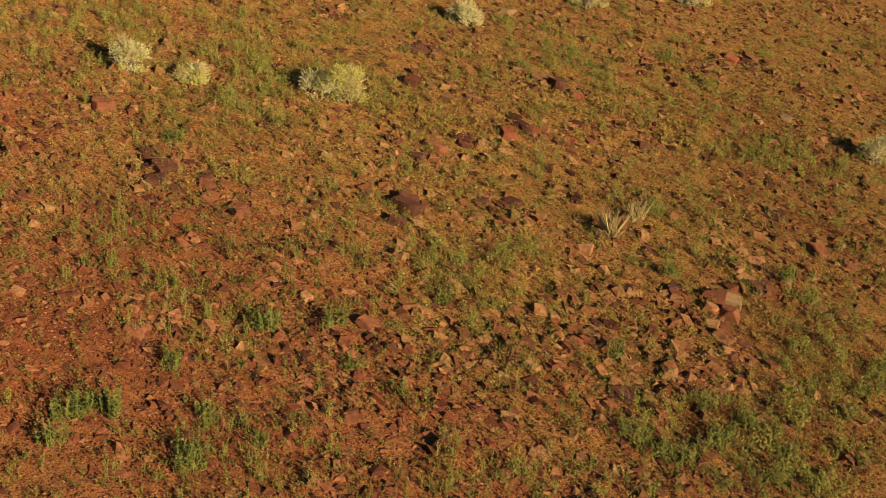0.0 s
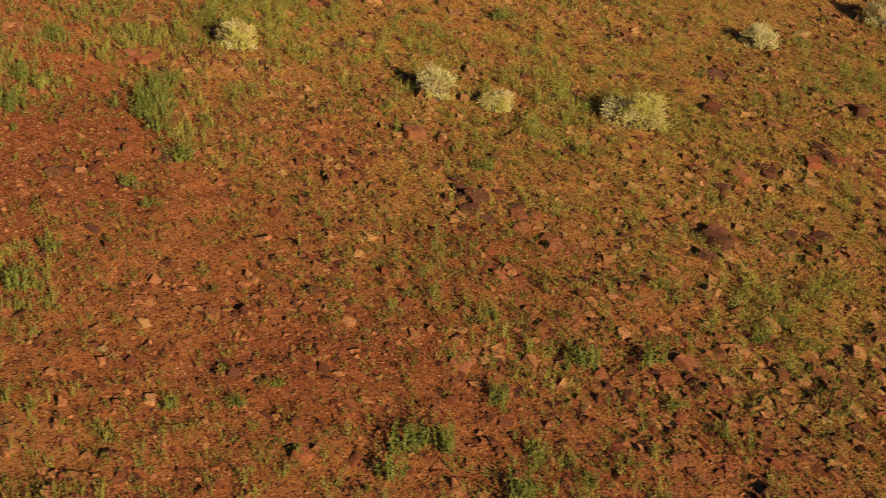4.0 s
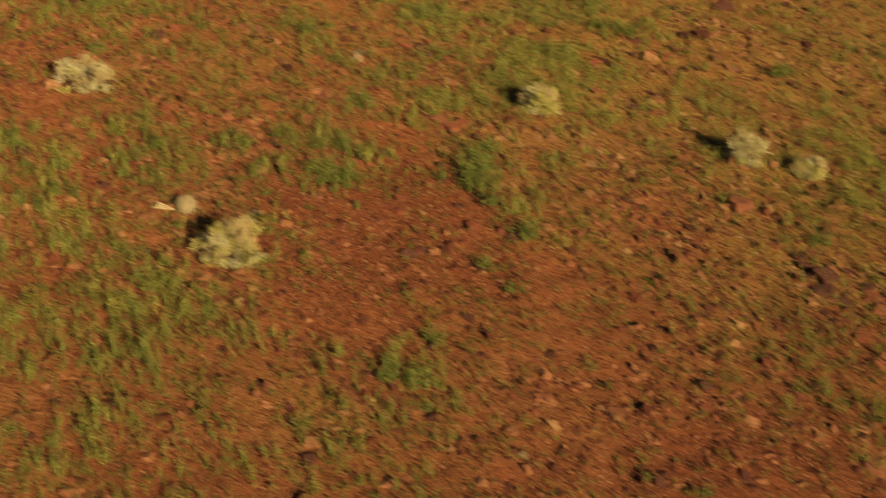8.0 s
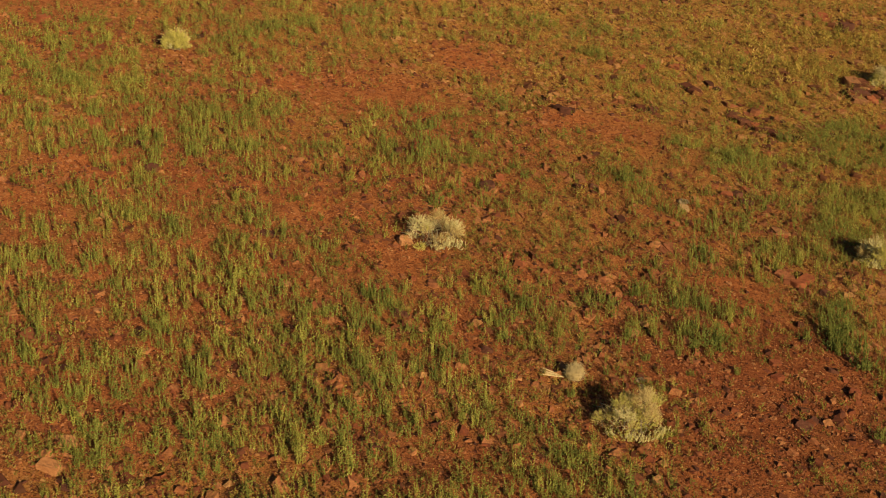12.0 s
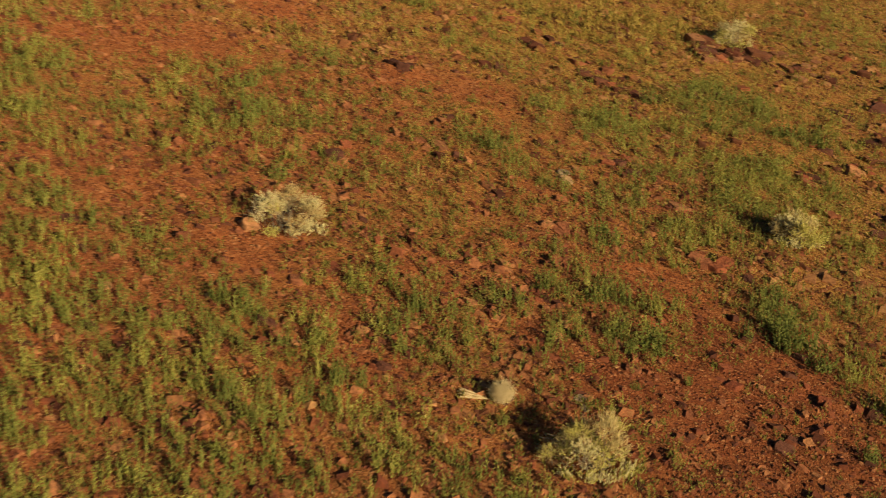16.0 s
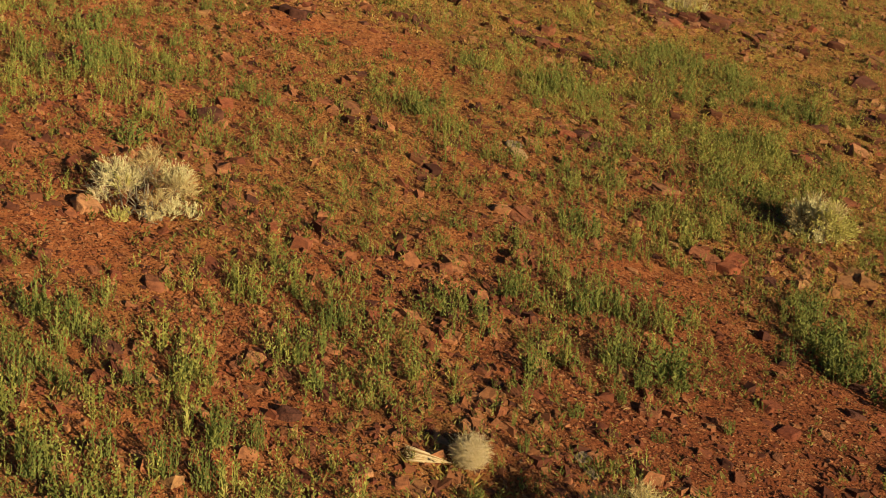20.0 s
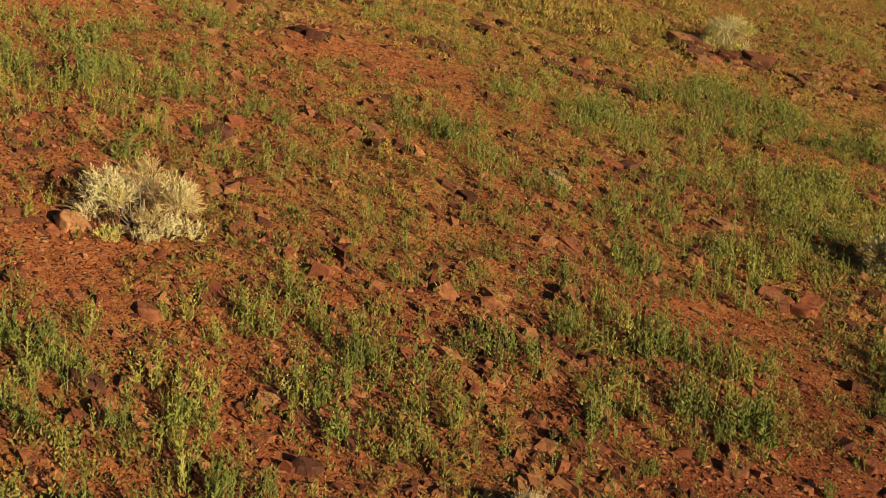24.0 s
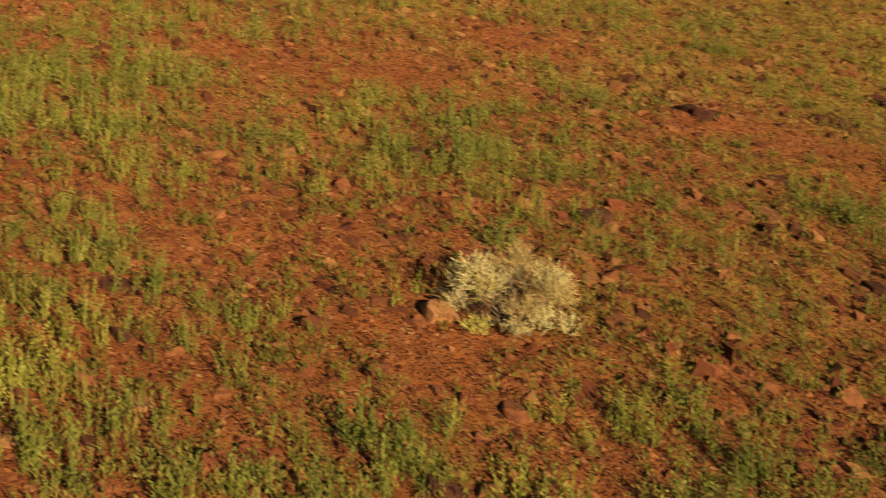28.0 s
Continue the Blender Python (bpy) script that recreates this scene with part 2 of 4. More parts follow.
lush(-8.0, -2.9, 1.5)
lush(-7.2, -1.1, 1.2)
lush(-6.5, 0.4, 1.3)
lush(-5.8, -3.9, 1.5)
lush(-6.4, -5.4, 1.2)
lush(-4.6, -3.3, 1.2)
lush(-2.8, -3.9, 1.0)
lush(-4.1, -5.5, 1.3)
lush(-4.7, -6.7, 1.2)
lush(-2.6, -5.8, 1.2)
lush(-1.8, -5.2, 1.0)
lush(-0.5, -5.4, 0.9)
lush(-2.6, -7.1, 1.2)
lush(-3.6, -7.7, 1.2)
lush(-1.4, -6.7, 1.0)
lush(-5.1, -0.2, 0.9)
lush(-4.1, 1.0, 0.8)
lush(-9.2, -0.6, 1.5)
lush(-10.7, -0.0, 1.5)
lush(-8.0, 3.9, 1.5)
lush(-7.4, 6.3, 1.6)
lush(-4.7, 8.7, 0.9)
lush(-1.7, -3.6, 0.7)
lush(-1.2, -2.6, 0.7)
lush(-0.2, -2.5, 0.6)
lush(0.8, -0.9, 0.8)
lush(0.8, 4.6, 0.9)
lush(1.7, 3.7, 1.0)
lush(2.1, 6.3, 0.9)
lush(1.2, 6.1, 1.0)
lush(2.9, -0.4, 0.7)
lush(2.2, 3.6, 0.8)
lush(2.4, 3.1, 0.7)
lush(2.9, 5.5, 0.8)
lush(1.8, 2.9, 0.6)
lush(1.4, 4.3, 0.5)
lush(3.7, 5.8, 0.7)
lush(3.1, 0.5, 0.6)
lush(1.4, -1.2, 0.4)
lush(-2.6, -3.4, 0.5)
lush(-2.4, -4.8, 0.6)
lush(-1.9, -4.6, 0.6)
lush(-1.5, -4.3, 0.5)
lush(-1.3, -3.7, 0.4)
lush(5.4, 12.7, 1.5)
lush(-4.7, 1.9, 0.9)
lush(2.4, 2.0, 1.6)
lush(3.7, -1.1, 0.9)
lush(3.1, 3.8, 1.5)
lush(9.2, -5.5, 0.8)
lush(8.1, -5.8, 0.8)
lush(-1.1, -5.0, 1.0)
lush(-0.2, -7.1, 1.0)
lush(0.6, -6.8, 1.0)
lush(0.4, -5.9, 0.8)
lush(3.2, -5.4, 0.8)
lush(1.2, -5.6, 0.7)
lush(3.8, 6.8, 1.5)
lush(1.0, -2.2, 0.8)
lush(0.2, -8.1, 0.9)
lush(16.4, 1.0, 1.0)
lush(16.7, -0.6, 1.2)
lush(15.4, -2.6, 1.1)
lush(15.6, -3.3, 1.0)
lush(17.7, 3.2, 1.0)
lush(14.7, -3.0, 0.8)
lush(14.2, -3.2, 0.8)
lush(12.4, -4.7, 0.6)
lush(11.7, -0.1, 0.9)
lush(14.7, 3.4, 1.0)
lush(16.9, 6.5, 1.4)
lush(6.2, 5.0, 2.0)
lush(8.4, 3.7, 1.5)
lush(14.0, 9.0, 2.0)
bare(-1.4, 4.5, 0.9)
bare(-2.8, -2.1, 0.5)
bare(-3.0, -2.5, 0.5)
bare(1.1, -2.8, 0.5)
bare(2.0, -2.4, 0.4)
bare(1.1, -0.1, 0.3)
bare(0.1, -2.4, 0.3)
bare(-6.4, 2.2, 0.9)
bare(-5.4, 3.4, 0.9)
bare(-4.8, 6.0, 1.0)
bare(-4.3, -1.7, 0.6)
bare(-2.5, 4.2, 0.6)
bare(2.0, -2.8, 0.9)
bare(2.8, -1.4, 0.6)
bare(-7.9, -2.8, 0.4)
bare(-7.7, -4.2, 0.5)
bare(2.3, -4.7, 0.9)
worn(4.0, -3.7, 1.2)
worn(5.5, -0.1, 1.2)
worn(5.8, -4.3, 1.2)
bare(1.4, -0.1, 0.7)
worn(5.6, 6.8, 0.8)
worn(4.5, -2.3, 0.8)
worn(5.5, -5.8, 1.0)
worn(6.8, -5.2, 1.0)
worn(8.6, -4.8, 0.8)
worn(6.2, 5.7, 0.8)
worn(7.6, -5.6, 0.8)
stony(15.5, 1.8, 1.2)
stony(13.0, -1.3, 1.5)
stony(13.9, 4.3, 1.0)
stony(12.7, 7.0, 0.8)
stony(17.1, 12.3, 1.2)
stony(10.3, 7.1, 0.8)
stony(11.8, -2.8, 1.5)
stony(10.0, -4.5, 1.5)
stony(14.4, -1.3, 1.5)
stony(2.1, 0.8, 0.5)
stony(0.6, -3.3, 0.6)
stony(2.2, -2.1, 0.7)
stony(4.0, 5.0, 0.6)
stony(2.6, 10.9, 0.8)
stony(0.5, 6.8, 0.5)
stony(0.2, 0.4, 0.4)
stony(1.0, -2.6, 0.7)
stony(3.6, 4.9, 0.5)
stony(2.4, -2.8, 0.8)
stony(0.8, 15.8, 1.2)
stony(7.5, -0.2, 0.8)
stony(9.1, -3.8, 1.2)
stony(6.5, -5.2, 1.5)
stony(8.5, -5.9, 1.5)
rich(1.2, 6.4, 0.4)
rich(1.5, 6.7, 0.4)
rich(1.9, 7.1, 0.45)
rich(2.4, 7.7, 0.45)
rich(2.8, 7.3, 0.45)
rich(3.1, 6.7, 0.5)
rich(3.4, 6.5, 0.5)
rich(3.7, 6.5, 0.5)
rich(-1.0, 2.7, 0.35)
rich(0.5, 5.0, 0.3)
rich(0.8, 4.5, 0.35)
rich(-0.6, 4.6, 0.25)
rich(3.9, 14.6, 0.4)
rich(-3.3, 9.7, 0.4)
rich(-2.7, 9.5, 0.35)
rich(-3.1, 8.3, 0.35)
rich(-4.3, 5.0, 0.3)
rich(1.3, 6.8, 0.4)
rich(2.1, 7.0, 0.5)
rich(-4.1, 0.9, 0.4)
rich(-4.1, 1.9, 0.4)
rich(-3.6, 4.2, 0.3)
rich(-7.8, 7.2, 0.5)
rich(-4.9, 8.9, 0.4)
rich(12.4, 7.6, 0.4)
rich(14.9, 10.5, 0.4)
rich(9.0, 8.7, 0.5)
rich(14.6, 3.2, 0.4)
rich(13.7, 5.6, 0.3)
rich(10.1, 0.5, 0.4)
rich(-3.7, 4.3, 0.3)
rich(-3.3, 9.2, 0.5)
rich(-1.0, 2.7, 0.4)
rich(-2.5, 0.4, 0.4)
golden(-1.7, 12.8, 1.2)
golden(-0.4, 11.5, 1.0)
golden(0.2, 13.3, 1.3)
golden(0.7, 16.3, 1.3)
golden(1.7, 13.7, 1.0)
golden(-0.5, 9.5, 0.6)
golden(-0.6, 9.2, 1.0)
golden(0.2, 10.3, 1.2)
golden(1.2, 10.4, 1.0)
golden(2.5, 12.3, 0.8)
golden(5.0, 16.8, 1.2)
golden(13.4, 6.5, 1.0)
golden(14.9, 6.7, 1.0)
golden(10.6, 3.9, 0.8)
lush(0.8, 1.8, 0.6)
lush(1.4, 2.6, 0.6)
lush(2.1, 3.5, 0.7)
lush(2.7, 4.6, 0.6)
lush(1.9, 2.4, 0.5)
lush(2.9, 3.5, 0.6)
lush(0.9, 4.3, 0.5)
maroon(1.0, -2.7, 0.9)
maroon(2.2, -1.0, 0.9)
maroon(3.1, -2.7, 1)
maroon(2.3, -4.2, 0.9)
maroon(0.9, -0.5, 0.5)
maroon(0.8, -2.4, 0.6)
maroon(1.7, -2.5, 0.8)
maroon(2.5, -2.4, 0.8)
maroon(0.2, -3.5, 0.5)
# next five: soil colour darkened to stand in for shade on the eastern edge
maroon(16.8, 8.1, 1.6)
maroon(16.8, 4.5, 1.4)
maroon(15.9, 0.4, 1.2)
maroon(15.9, -2.0, 1.2)
maroon(14.6, -1.8, 1)
maroon(7.4, -4.4, 1)
maroon(6.3, -5.4, 0.9)
maroon(7.9, -1.6, 1)
lush(-0.8, 6.8, 0.5)
lush(0.2, 5.2, 0.6)
lush(1.0, 4.0, 0.6)
lush(2.3, 7.7, 0.7)
lush(2.0, 3.2, 0.5)
lush(1.1, 1.6, 0.5)
lush(-0.1, 2.0, 0.5)
lush(1.7, 0.8, 0.5)
lush(-2.5, -3.7, 0.5)
lush(1.4, 0.1, 0.35)
lush(1.6, -0.6, 0.35)
lush(0.7, 0.0, 0.35)
lush(-0.1, -1.2, 0.35)
lush(2.3, 2.1, 0.4)
lush(-0.6, -2.2, 0.35)
lush(1.1, 1.7, 0.35)
lush(-1.1, -1.8, 0.3)
lush(0.3, -2.1, 0.35)
lush(2.8, 5.5, 0.4)
lush(1.6, 4.9, 0.4)



def drift(patches, x, y):
    """How far a place lies inside the patches: 0 outside, about 1 within."""
    out = np.zeros(np.shape(x))
    for px, py, r in patches:
        out += np.exp(-((x - px) ** 2 + (y - py) ** 2) / (r * r * 0.8))
    return np.minimum(out, 1.3)


def ground(x, y):
    """The height of the hillside: one even slope that rounds off to a crest above and a plain below."""
    x, y = np.asarray(x, float), np.asarray(y, float)
    p = SLOPE_X * x + SLOPE_Y * y
    q = np.maximum(np.abs(p) - 14, 0)
    z = np.sign(p) * (np.minimum(np.abs(p), 14) + 45 * np.tanh(q / 45))
    near = 1 / (1 + (np.hypot(x - 3, y - 3) / 60) ** 4)
    rough = 0.036 * ripple(x, y, 0.27, 7) + 0.024 * ripple(x, y, 0.15, 9)
    return z + near * (0.05 * ripple(x, y, 2.3, 3) + 0.03 * ripple(x, y, 0.7, 5) + rough * (1 - 0.55 * np.minimum(drift(BARE, x, y), 1)))


def greenness(x, y):
    """How thickly weeds grow at a place, from 0 to about 1."""
    g = 0.45 + 0.47 * drift(LUSH, x, y) + 0.4 * drift(RICH, x, y) - 0.58 * drift(BARE, x, y) - 0.5 * drift(WORN, x, y)
    g = g * (1 - 0.75 * np.minimum(drift(HEAPS, x, y), 1)) * (0.73 + 0.8 * ripple(x, y, 0.32, 21)) + 0.14 * ripple(x, y, 1.1, 23)
    return np.clip(g, 0.0, 1.1)


def dryness(x, y):
    """Where dead grass lies on the soil: over the far and the eastern ground."""
    d = 1 / (1 + np.exp(np.clip(-(0.42 * x + 0.85 * y - 3.0) / 1.6, -40, 40))) + 0.35 * ripple(x, y, 1.3, 31) + 0.5 * drift(GOLDEN, x, y)
    return np.clip(0.2 + d - 0.75 * drift(BARE, x, y) - 0.15 * drift(WORN, x, y), 0.03, 1.0)


OUTLINE = ((-5, -9.6), (1, -10), (8.5, -8.8), (18, -4), (24, 22), (8, 27), (-2.5, 19), (-15.5, 3.5))


def inside(x, y):
    hit = np.zeros(np.shape(x), bool)
    for (ax, ay), (bx, by) in zip(OUTLINE, OUTLINE[1:] + OUTLINE[:1]):
        hit ^= ((ay > y) != (by > y)) & (x < (bx - ax) * (y - ay) / (by - ay + 1e-9) + ax)
    return hit


def mesh_of(name, verts, faces, material):
    """A mesh from arrays: verts (n, 3), faces (m, corners)."""
    me = bpy.data.meshes.new(name)
    verts, faces = np.ascontiguousarray(verts, np.float32), np.ascontiguousarray(faces, np.int32)
    k = faces.shape[1]
    me.vertices.add(len(verts))
    me.vertices.foreach_set("co", verts.ravel())
    me.loops.add(faces.size)
    me.loops.foreach_set("vertex_index", faces.ravel())
    me.polygons.add(len(faces))
    me.polygons.foreach_set("loop_start", np.arange(0, faces.size, k, dtype=np.int32))
    me.polygons.foreach_set("use_smooth", np.zeros(len(faces), bool))
    me.materials.append(material)
    me.update(calc_edges=True)
    return me


def part(name, me, parent, label="", kind=""):
    ob = new(name, me)
    ob.parent = parent
    return tagged(ob, label, kind=kind)


def steps(low, a, b, high, fine, reach):
    """Fine steps between a and b, double ones out to low and high, then ever wider ones out to the reach."""
    grow = []
    d = fine * 2
    while sum(grow) < reach:
        d *= 1.22
        grow.append(d)
    out = np.cumsum(grow)
    return np.concatenate([(low - out)[::-1], np.arange(low, a - fine, fine * 2), np.arange(a, b, fine), np.arange(b + fine, high, fine * 2), high + out])


gx, gy = steps(-15.5, -6, 17, 22.5, 0.1, 2500), steps(-24, -7, 10, 25.5, 0.1, 2500)
GX, GY = np.meshgrid(gx, gy)
nx, ny = len(gx), len(gy)
idx = np.arange(nx * ny).reshape(ny, nx)
quads = np.stack([idx[:-1, :-1], idx[:-1, 1:], idx[1:, 1:], idx[1:, :-1]], -1).reshape(-1, 4)
me = mesh_of("ground", np.stack([GX, GY, ground(GX, GY)], -1).reshape(-1, 3), quads, SOIL)
me.attributes.new("litter", "FLOAT", "POINT").data.foreach_set("value", dryness(GX, GY).ravel().astype(np.float32))
me.attributes.new("open_soil", "FLOAT", "POINT").data.foreach_set("value", np.clip(drift(BARE, GX, GY) + 0.3 * drift(WORN, GX, GY), 0, 0.75).ravel().astype(np.float32))
me.attributes.new("maroon", "FLOAT", "POINT").data.foreach_set("value", np.clip(0.6 * drift(MAROON, GX, GY), 0, 0.6).ravel().astype(np.float32))
me.polygons.foreach_set("use_smooth", np.ones(len(quads), bool))
tagged(new("ground", me), "red stony soil of a sunlit hillside with dry litter", "ground", kind="structure")

rng = np.random.default_rng(4)


def upright(x, y, turn, size, sink=0.0):
    """Pose and size of a plant that stands on the slope."""
    return pose(x, y, float(ground(x, y)) - sink, 0, 0, turn) @ Matrix.Diagonal((*size, 1))


def lying(x, y, turn, size, sink, tilt=(0.0, 0.0)):
    """Pose and size of a stone that lies flat on the slope."""
    q = Vector((0, 0, 1)).rotation_difference(NORMAL).to_matrix().to_4x4()
    return Matrix.Translation((x, y, float(ground(x, y)) - sink)) @ q @ pose(0, 0, 0, *tilt, turn) @ Matrix.Diagonal((*size, 1))


# ---- stones ----
def stone_mesh(seed):
    """A broken block, one metre wide: a box whose corners and sides are split off, with worn edges and uneven faces."""
    r = random.Random(seed + 40)
    bm = bmesh.new()
    bmesh.ops.create_cube(bm, size=1.0)
    bmesh.ops.scale(bm, vec=(1.0, r.uniform(0.62, 0.95), r.uniform(0.5, 0.8)), verts=bm.verts)
    for k in range(r.randint(6, 9)):
        way = Vector((r.gauss(0, 1), r.gauss(0, 1), r.gauss(0, 0.6))).normalized()
        far = max(v.co.dot(way) for v in bm.verts)
        cut = bmesh.ops.bisect_plane(bm, geom=bm.verts[:] + bm.edges[:] + bm.faces[:], plane_co=way * far * r.uniform(0.66, 0.88), plane_no=way, clear_outer=True)
        bmesh.ops.holes_fill(bm, edges=[e for e in bm.edges if e.is_boundary], sides=0)
    bmesh.ops.remove_doubles(bm, verts=bm.verts, dist=0.03)
    bmesh.ops.dissolve_limit(bm, angle_limit=radians(10), verts=bm.verts, edges=bm.edges)
    bmesh.ops.bevel(bm, geom=list(bm.edges), offset=0.075, segments=1, affect="EDGES", clamp_overlap=True)
    bmesh.ops.triangulate(bm, faces=bm.faces)
    for v in bm.verts:
        v.co += 0.05 * noise.noise_vector(v.co * 3.1 + Vector((seed * 7.3, 0, 0)))
    wide = max(v.co.x for v in bm.verts) - min(v.co.x for v in bm.verts)
    bmesh.ops.scale(bm, vec=(1 / wide, 1 / wide, 1 / wide), verts=bm.verts)
    me = bpy.data.meshes.new("rock")
    bm.to_mesh(me)
    bm.free()
    return me


def stone_arrays(seed):
    me = stone_mesh(seed)
    v, f = np.empty(len(me.vertices) * 3), np.empty(len(me.polygons) * 3, np.int64)
    me.vertices.foreach_get("co", v)
    me.loops.foreach_get("vertex_index", f)
    bpy.data.meshes.remove(me)
    return v.reshape(-1, 3), f.reshape(-1, 3)


STONES = {}
SAYS = {
    "dark_stone": "dark maroon angular rock half sunk in red soil",
    "brown_stone": "reddish brown broken rock lying on red soil",
    "red_stone": "rust red angular stone on the stony slope",
    "tan_stone": "sunlit tan sandstone rock lying on red soil",
    "grey_stone": "flat grey weathered rock among green weeds",
    "pale_stone": "pale cream stone bright in the low sun",
}
stones = random.Random(11)


def heap(x, y, reach, count, *materials, size=0.22):
    """A scatter of rocks lying close together; few weeds grow through it."""
    HEAPS.append((x, y, reach * 1.6 + 0.12))
    for _ in range(count):
        rock(stones.gauss(x, reach), stones.gauss(y, reach), stones.uniform(0.4, 1.1) * size, stones.choice(materials))


def rock(x, y, wide, material, high=0.0):
    n = stones.randrange(14)
    if (n, material.name) not in STONES:
        STONES[n, material.name] = stone_mesh(n)
        STONES[n, material.name].materials.append(material)
    wide *= 1.06
    high = high or (stones.uniform(0.35, 0.5) if material is GREY else stones.uniform(0.55, 0.95))
    ob = new("rock", STONES[n, material.name])
    ob.matrix_basis = lying(x, y, stones.uniform(0, 360), (wide, wide * stones.uniform(0.8, 1.2), wide * high), wide * stones.uniform(-0.02, 0.07), (stones.uniform(-14, 14), stones.uniform(-14, 14)))
    return tagged(ob, SAYS[material.name], "rock", "rocks on the hillside")


rock(-2.72, 0.66, 0.29, DARK)
rock(-3.06, -1.87, 0.22, TAN)
rock(-2.12, -1.17, 0.17, BROWN)
rock(-1.87, -1.03, 0.12, RED)
rock(-1.72, -1.38, 0.11, RED)
rock(-3.90, -1.26, 0.17, BROWN)
rock(-2.55, 4.57, 0.25, DARK)
rock(-1.85, 2.00, 0.17, BROWN)
rock(-1.31, 1.84, 0.14, DARK)
rock(-1.28, 3.16, 0.11, BROWN)
rock(-1.64, 3.15, 0.14, DARK)
rock(-1.28, 6.01, 0.20, DARK)
rock(-2.61, 3.09, 0.09, TAN)
rock(-2.67, 1.15, 0.14, RED)
rock(-4.31, 0.94, 0.14, DARK)
rock(-0.75, 0.93, 0.15, BROWN)
rock(-0.64, 1.12, 0.15, BROWN)
rock(-3.75, -1.06, 0.10, BROWN)
rock(0.30, 6.81, 0.30, DARK)
rock(0.73, 6.43, 0.26, DARK)
rock(0.06, 2.25, 0.21, GREY, 0.7)
rock(0.10, 4.70, 0.10, PALE)
rock(-0.34, 4.37, 0.09, TAN)
rock(3.02, 10.93, 0.37, DARK)
rock(2.10, 10.31, 0.36, DARK)
rock(2.61, 10.42, 0.23, RED)
rock(2.64, 8.65, 0.25, RED)
rock(1.54, 2.09, 0.18, DARK)
rock(1.42, 4.57, 0.17, RED)
rock(0.63, 3.00, 0.18, RED)
rock(0.95, 2.90, 0.21, DARK)
rock(3.83, 6.27, 0.26, DARK)
rock(3.44, 4.62, 0.27, BROWN)
rock(4.21, 5.65, 0.25, TAN)
rock(4.72, 6.96, 0.19, RED)
rock(3.69, 3.62, 0.23, BROWN)
rock(0.18, 0.39, 0.23, BROWN)
rock(1.93, 1.83, 0.10, RED)
rock(5.04, 9.55, 0.44, DARK)
rock(4.77, 8.18, 0.17, TAN)
rock(4.78, 12.34, 0.20, RED)
rock(2.12, 5.78, 0.14, TAN)
rock(0.90, 5.42, 0.21, RED)
rock(1.90, 3.91, 0.16, DARK)
rock(-2.30, -2.74, 0.17, BROWN)
rock(-2.57, -2.78, 0.08, RED)
rock(-2.42, -3.07, 0.04, PALE)
rock(-2.33, -3.79, 0.20, DARK)
rock(-1.99, -3.96, 0.12, TAN)
rock(-1.48, -3.30, 0.13, TAN)
rock(-1.59, -3.41, 0.10, BROWN)
rock(-1.29, -3.39, 0.14, BROWN)
rock(-1.17, -3.83, 0.14, DARK)
rock(-1.00, -4.17, 0.12, BROWN)
rock(-0.82, -2.31, 0.11, RED)
rock(-1.22, -2.93, 0.10, RED)
rock(-2.69, -4.59, 0.10, DARK)
rock(-3.25, -3.05, 0.12, RED)
rock(-0.63, -4.18, 0.08, TAN)
rock(-0.69, -4.33, 0.07, TAN)
rock(-0.82, -4.28, 0.07, BROWN)
rock(-1.18, -4.13, 0.08, RED)
rock(-2.05, -5.22, 0.13, BROWN)
rock(-0.52, -3.78, 0.04, TAN)
rock(-0.62, -2.99, 0.08, TAN)
rock(-2.18, -2.45, 0.08, BROWN)
rock(-1.72, -2.35, 0.09, RED)
rock(-0.85, -1.86, 0.09, RED)
rock(-0.33, -0.99, 0.19, TAN)
rock(1.16, 0.07, 0.10, TAN)
rock(2.14, 0.91, 0.24, RED)
rock(2.44, 0.67, 0.18, DARK)
rock(1.91, 0.81, 0.16, BROWN)
rock(0.35, -2.41, 0.15, TAN)
rock(-0.05, -2.97, 0.08, TAN)
rock(-0.14, -3.23, 0.11, BROWN)
rock(0.67, -3.34, 0.13, GREY)
rock(1.15, -2.47, 0.16, BROWN)
rock(0.49, -3.44, 0.12, BROWN)
rock(2.46, -2.00, 0.09, TAN)
rock(2.25, -1.96, 0.08, TAN)
rock(2.95, -0.86, 0.13, DARK)
rock(2.09, -1.82, 0.15, RED)
rock(1.10, -3.35, 0.15, TAN)
rock(1.71, -3.01, 0.12, BROWN)
rock(2.78, -1.46, 0.14, DARK)
rock(0.70, -2.03, 0.08, RED)
rock(0.98, -2.49, 0.06, TAN)
rock(0.10, -1.58, 0.10, RED)
rock(1.83, -1.98, 0.06, TAN)
rock(2.04, -2.53, 0.11, BROWN)
rock(2.95, -1.60, 0.11, RED)
rock(2.46, -1.69, 0.07, TAN)
rock(1.58, -2.43, 0.07, TAN)
rock(-4.67, -2.93, 0.19, DARK)
rock(-4.24, -3.92, 0.16, BROWN)
rock(-3.26, -4.28, 0.23, RED)
rock(-3.88, -3.97, 0.14, TAN)
rock(-3.79, -4.33, 0.12, RED)
rock(-4.16, -4.64, 0.11, TAN)
rock(-8.52, 2.32, 0.12, RED)
rock(-3.58, -2.55, 0.15, BROWN)
rock(-4.16, -2.77, 0.13, BROWN)
rock(-1.43, 8.70, 0.26, RED)
rock(-2.02, 8.23, 0.15, RED)
rock(-1.85, 5.11, 0.12, DARK)
rock(-3.36, -3.15, 0.09, RED)
rock(-2.98, -3.57, 0.09, TAN)
rock(-4.33, -3.44, 0.13, DARK)
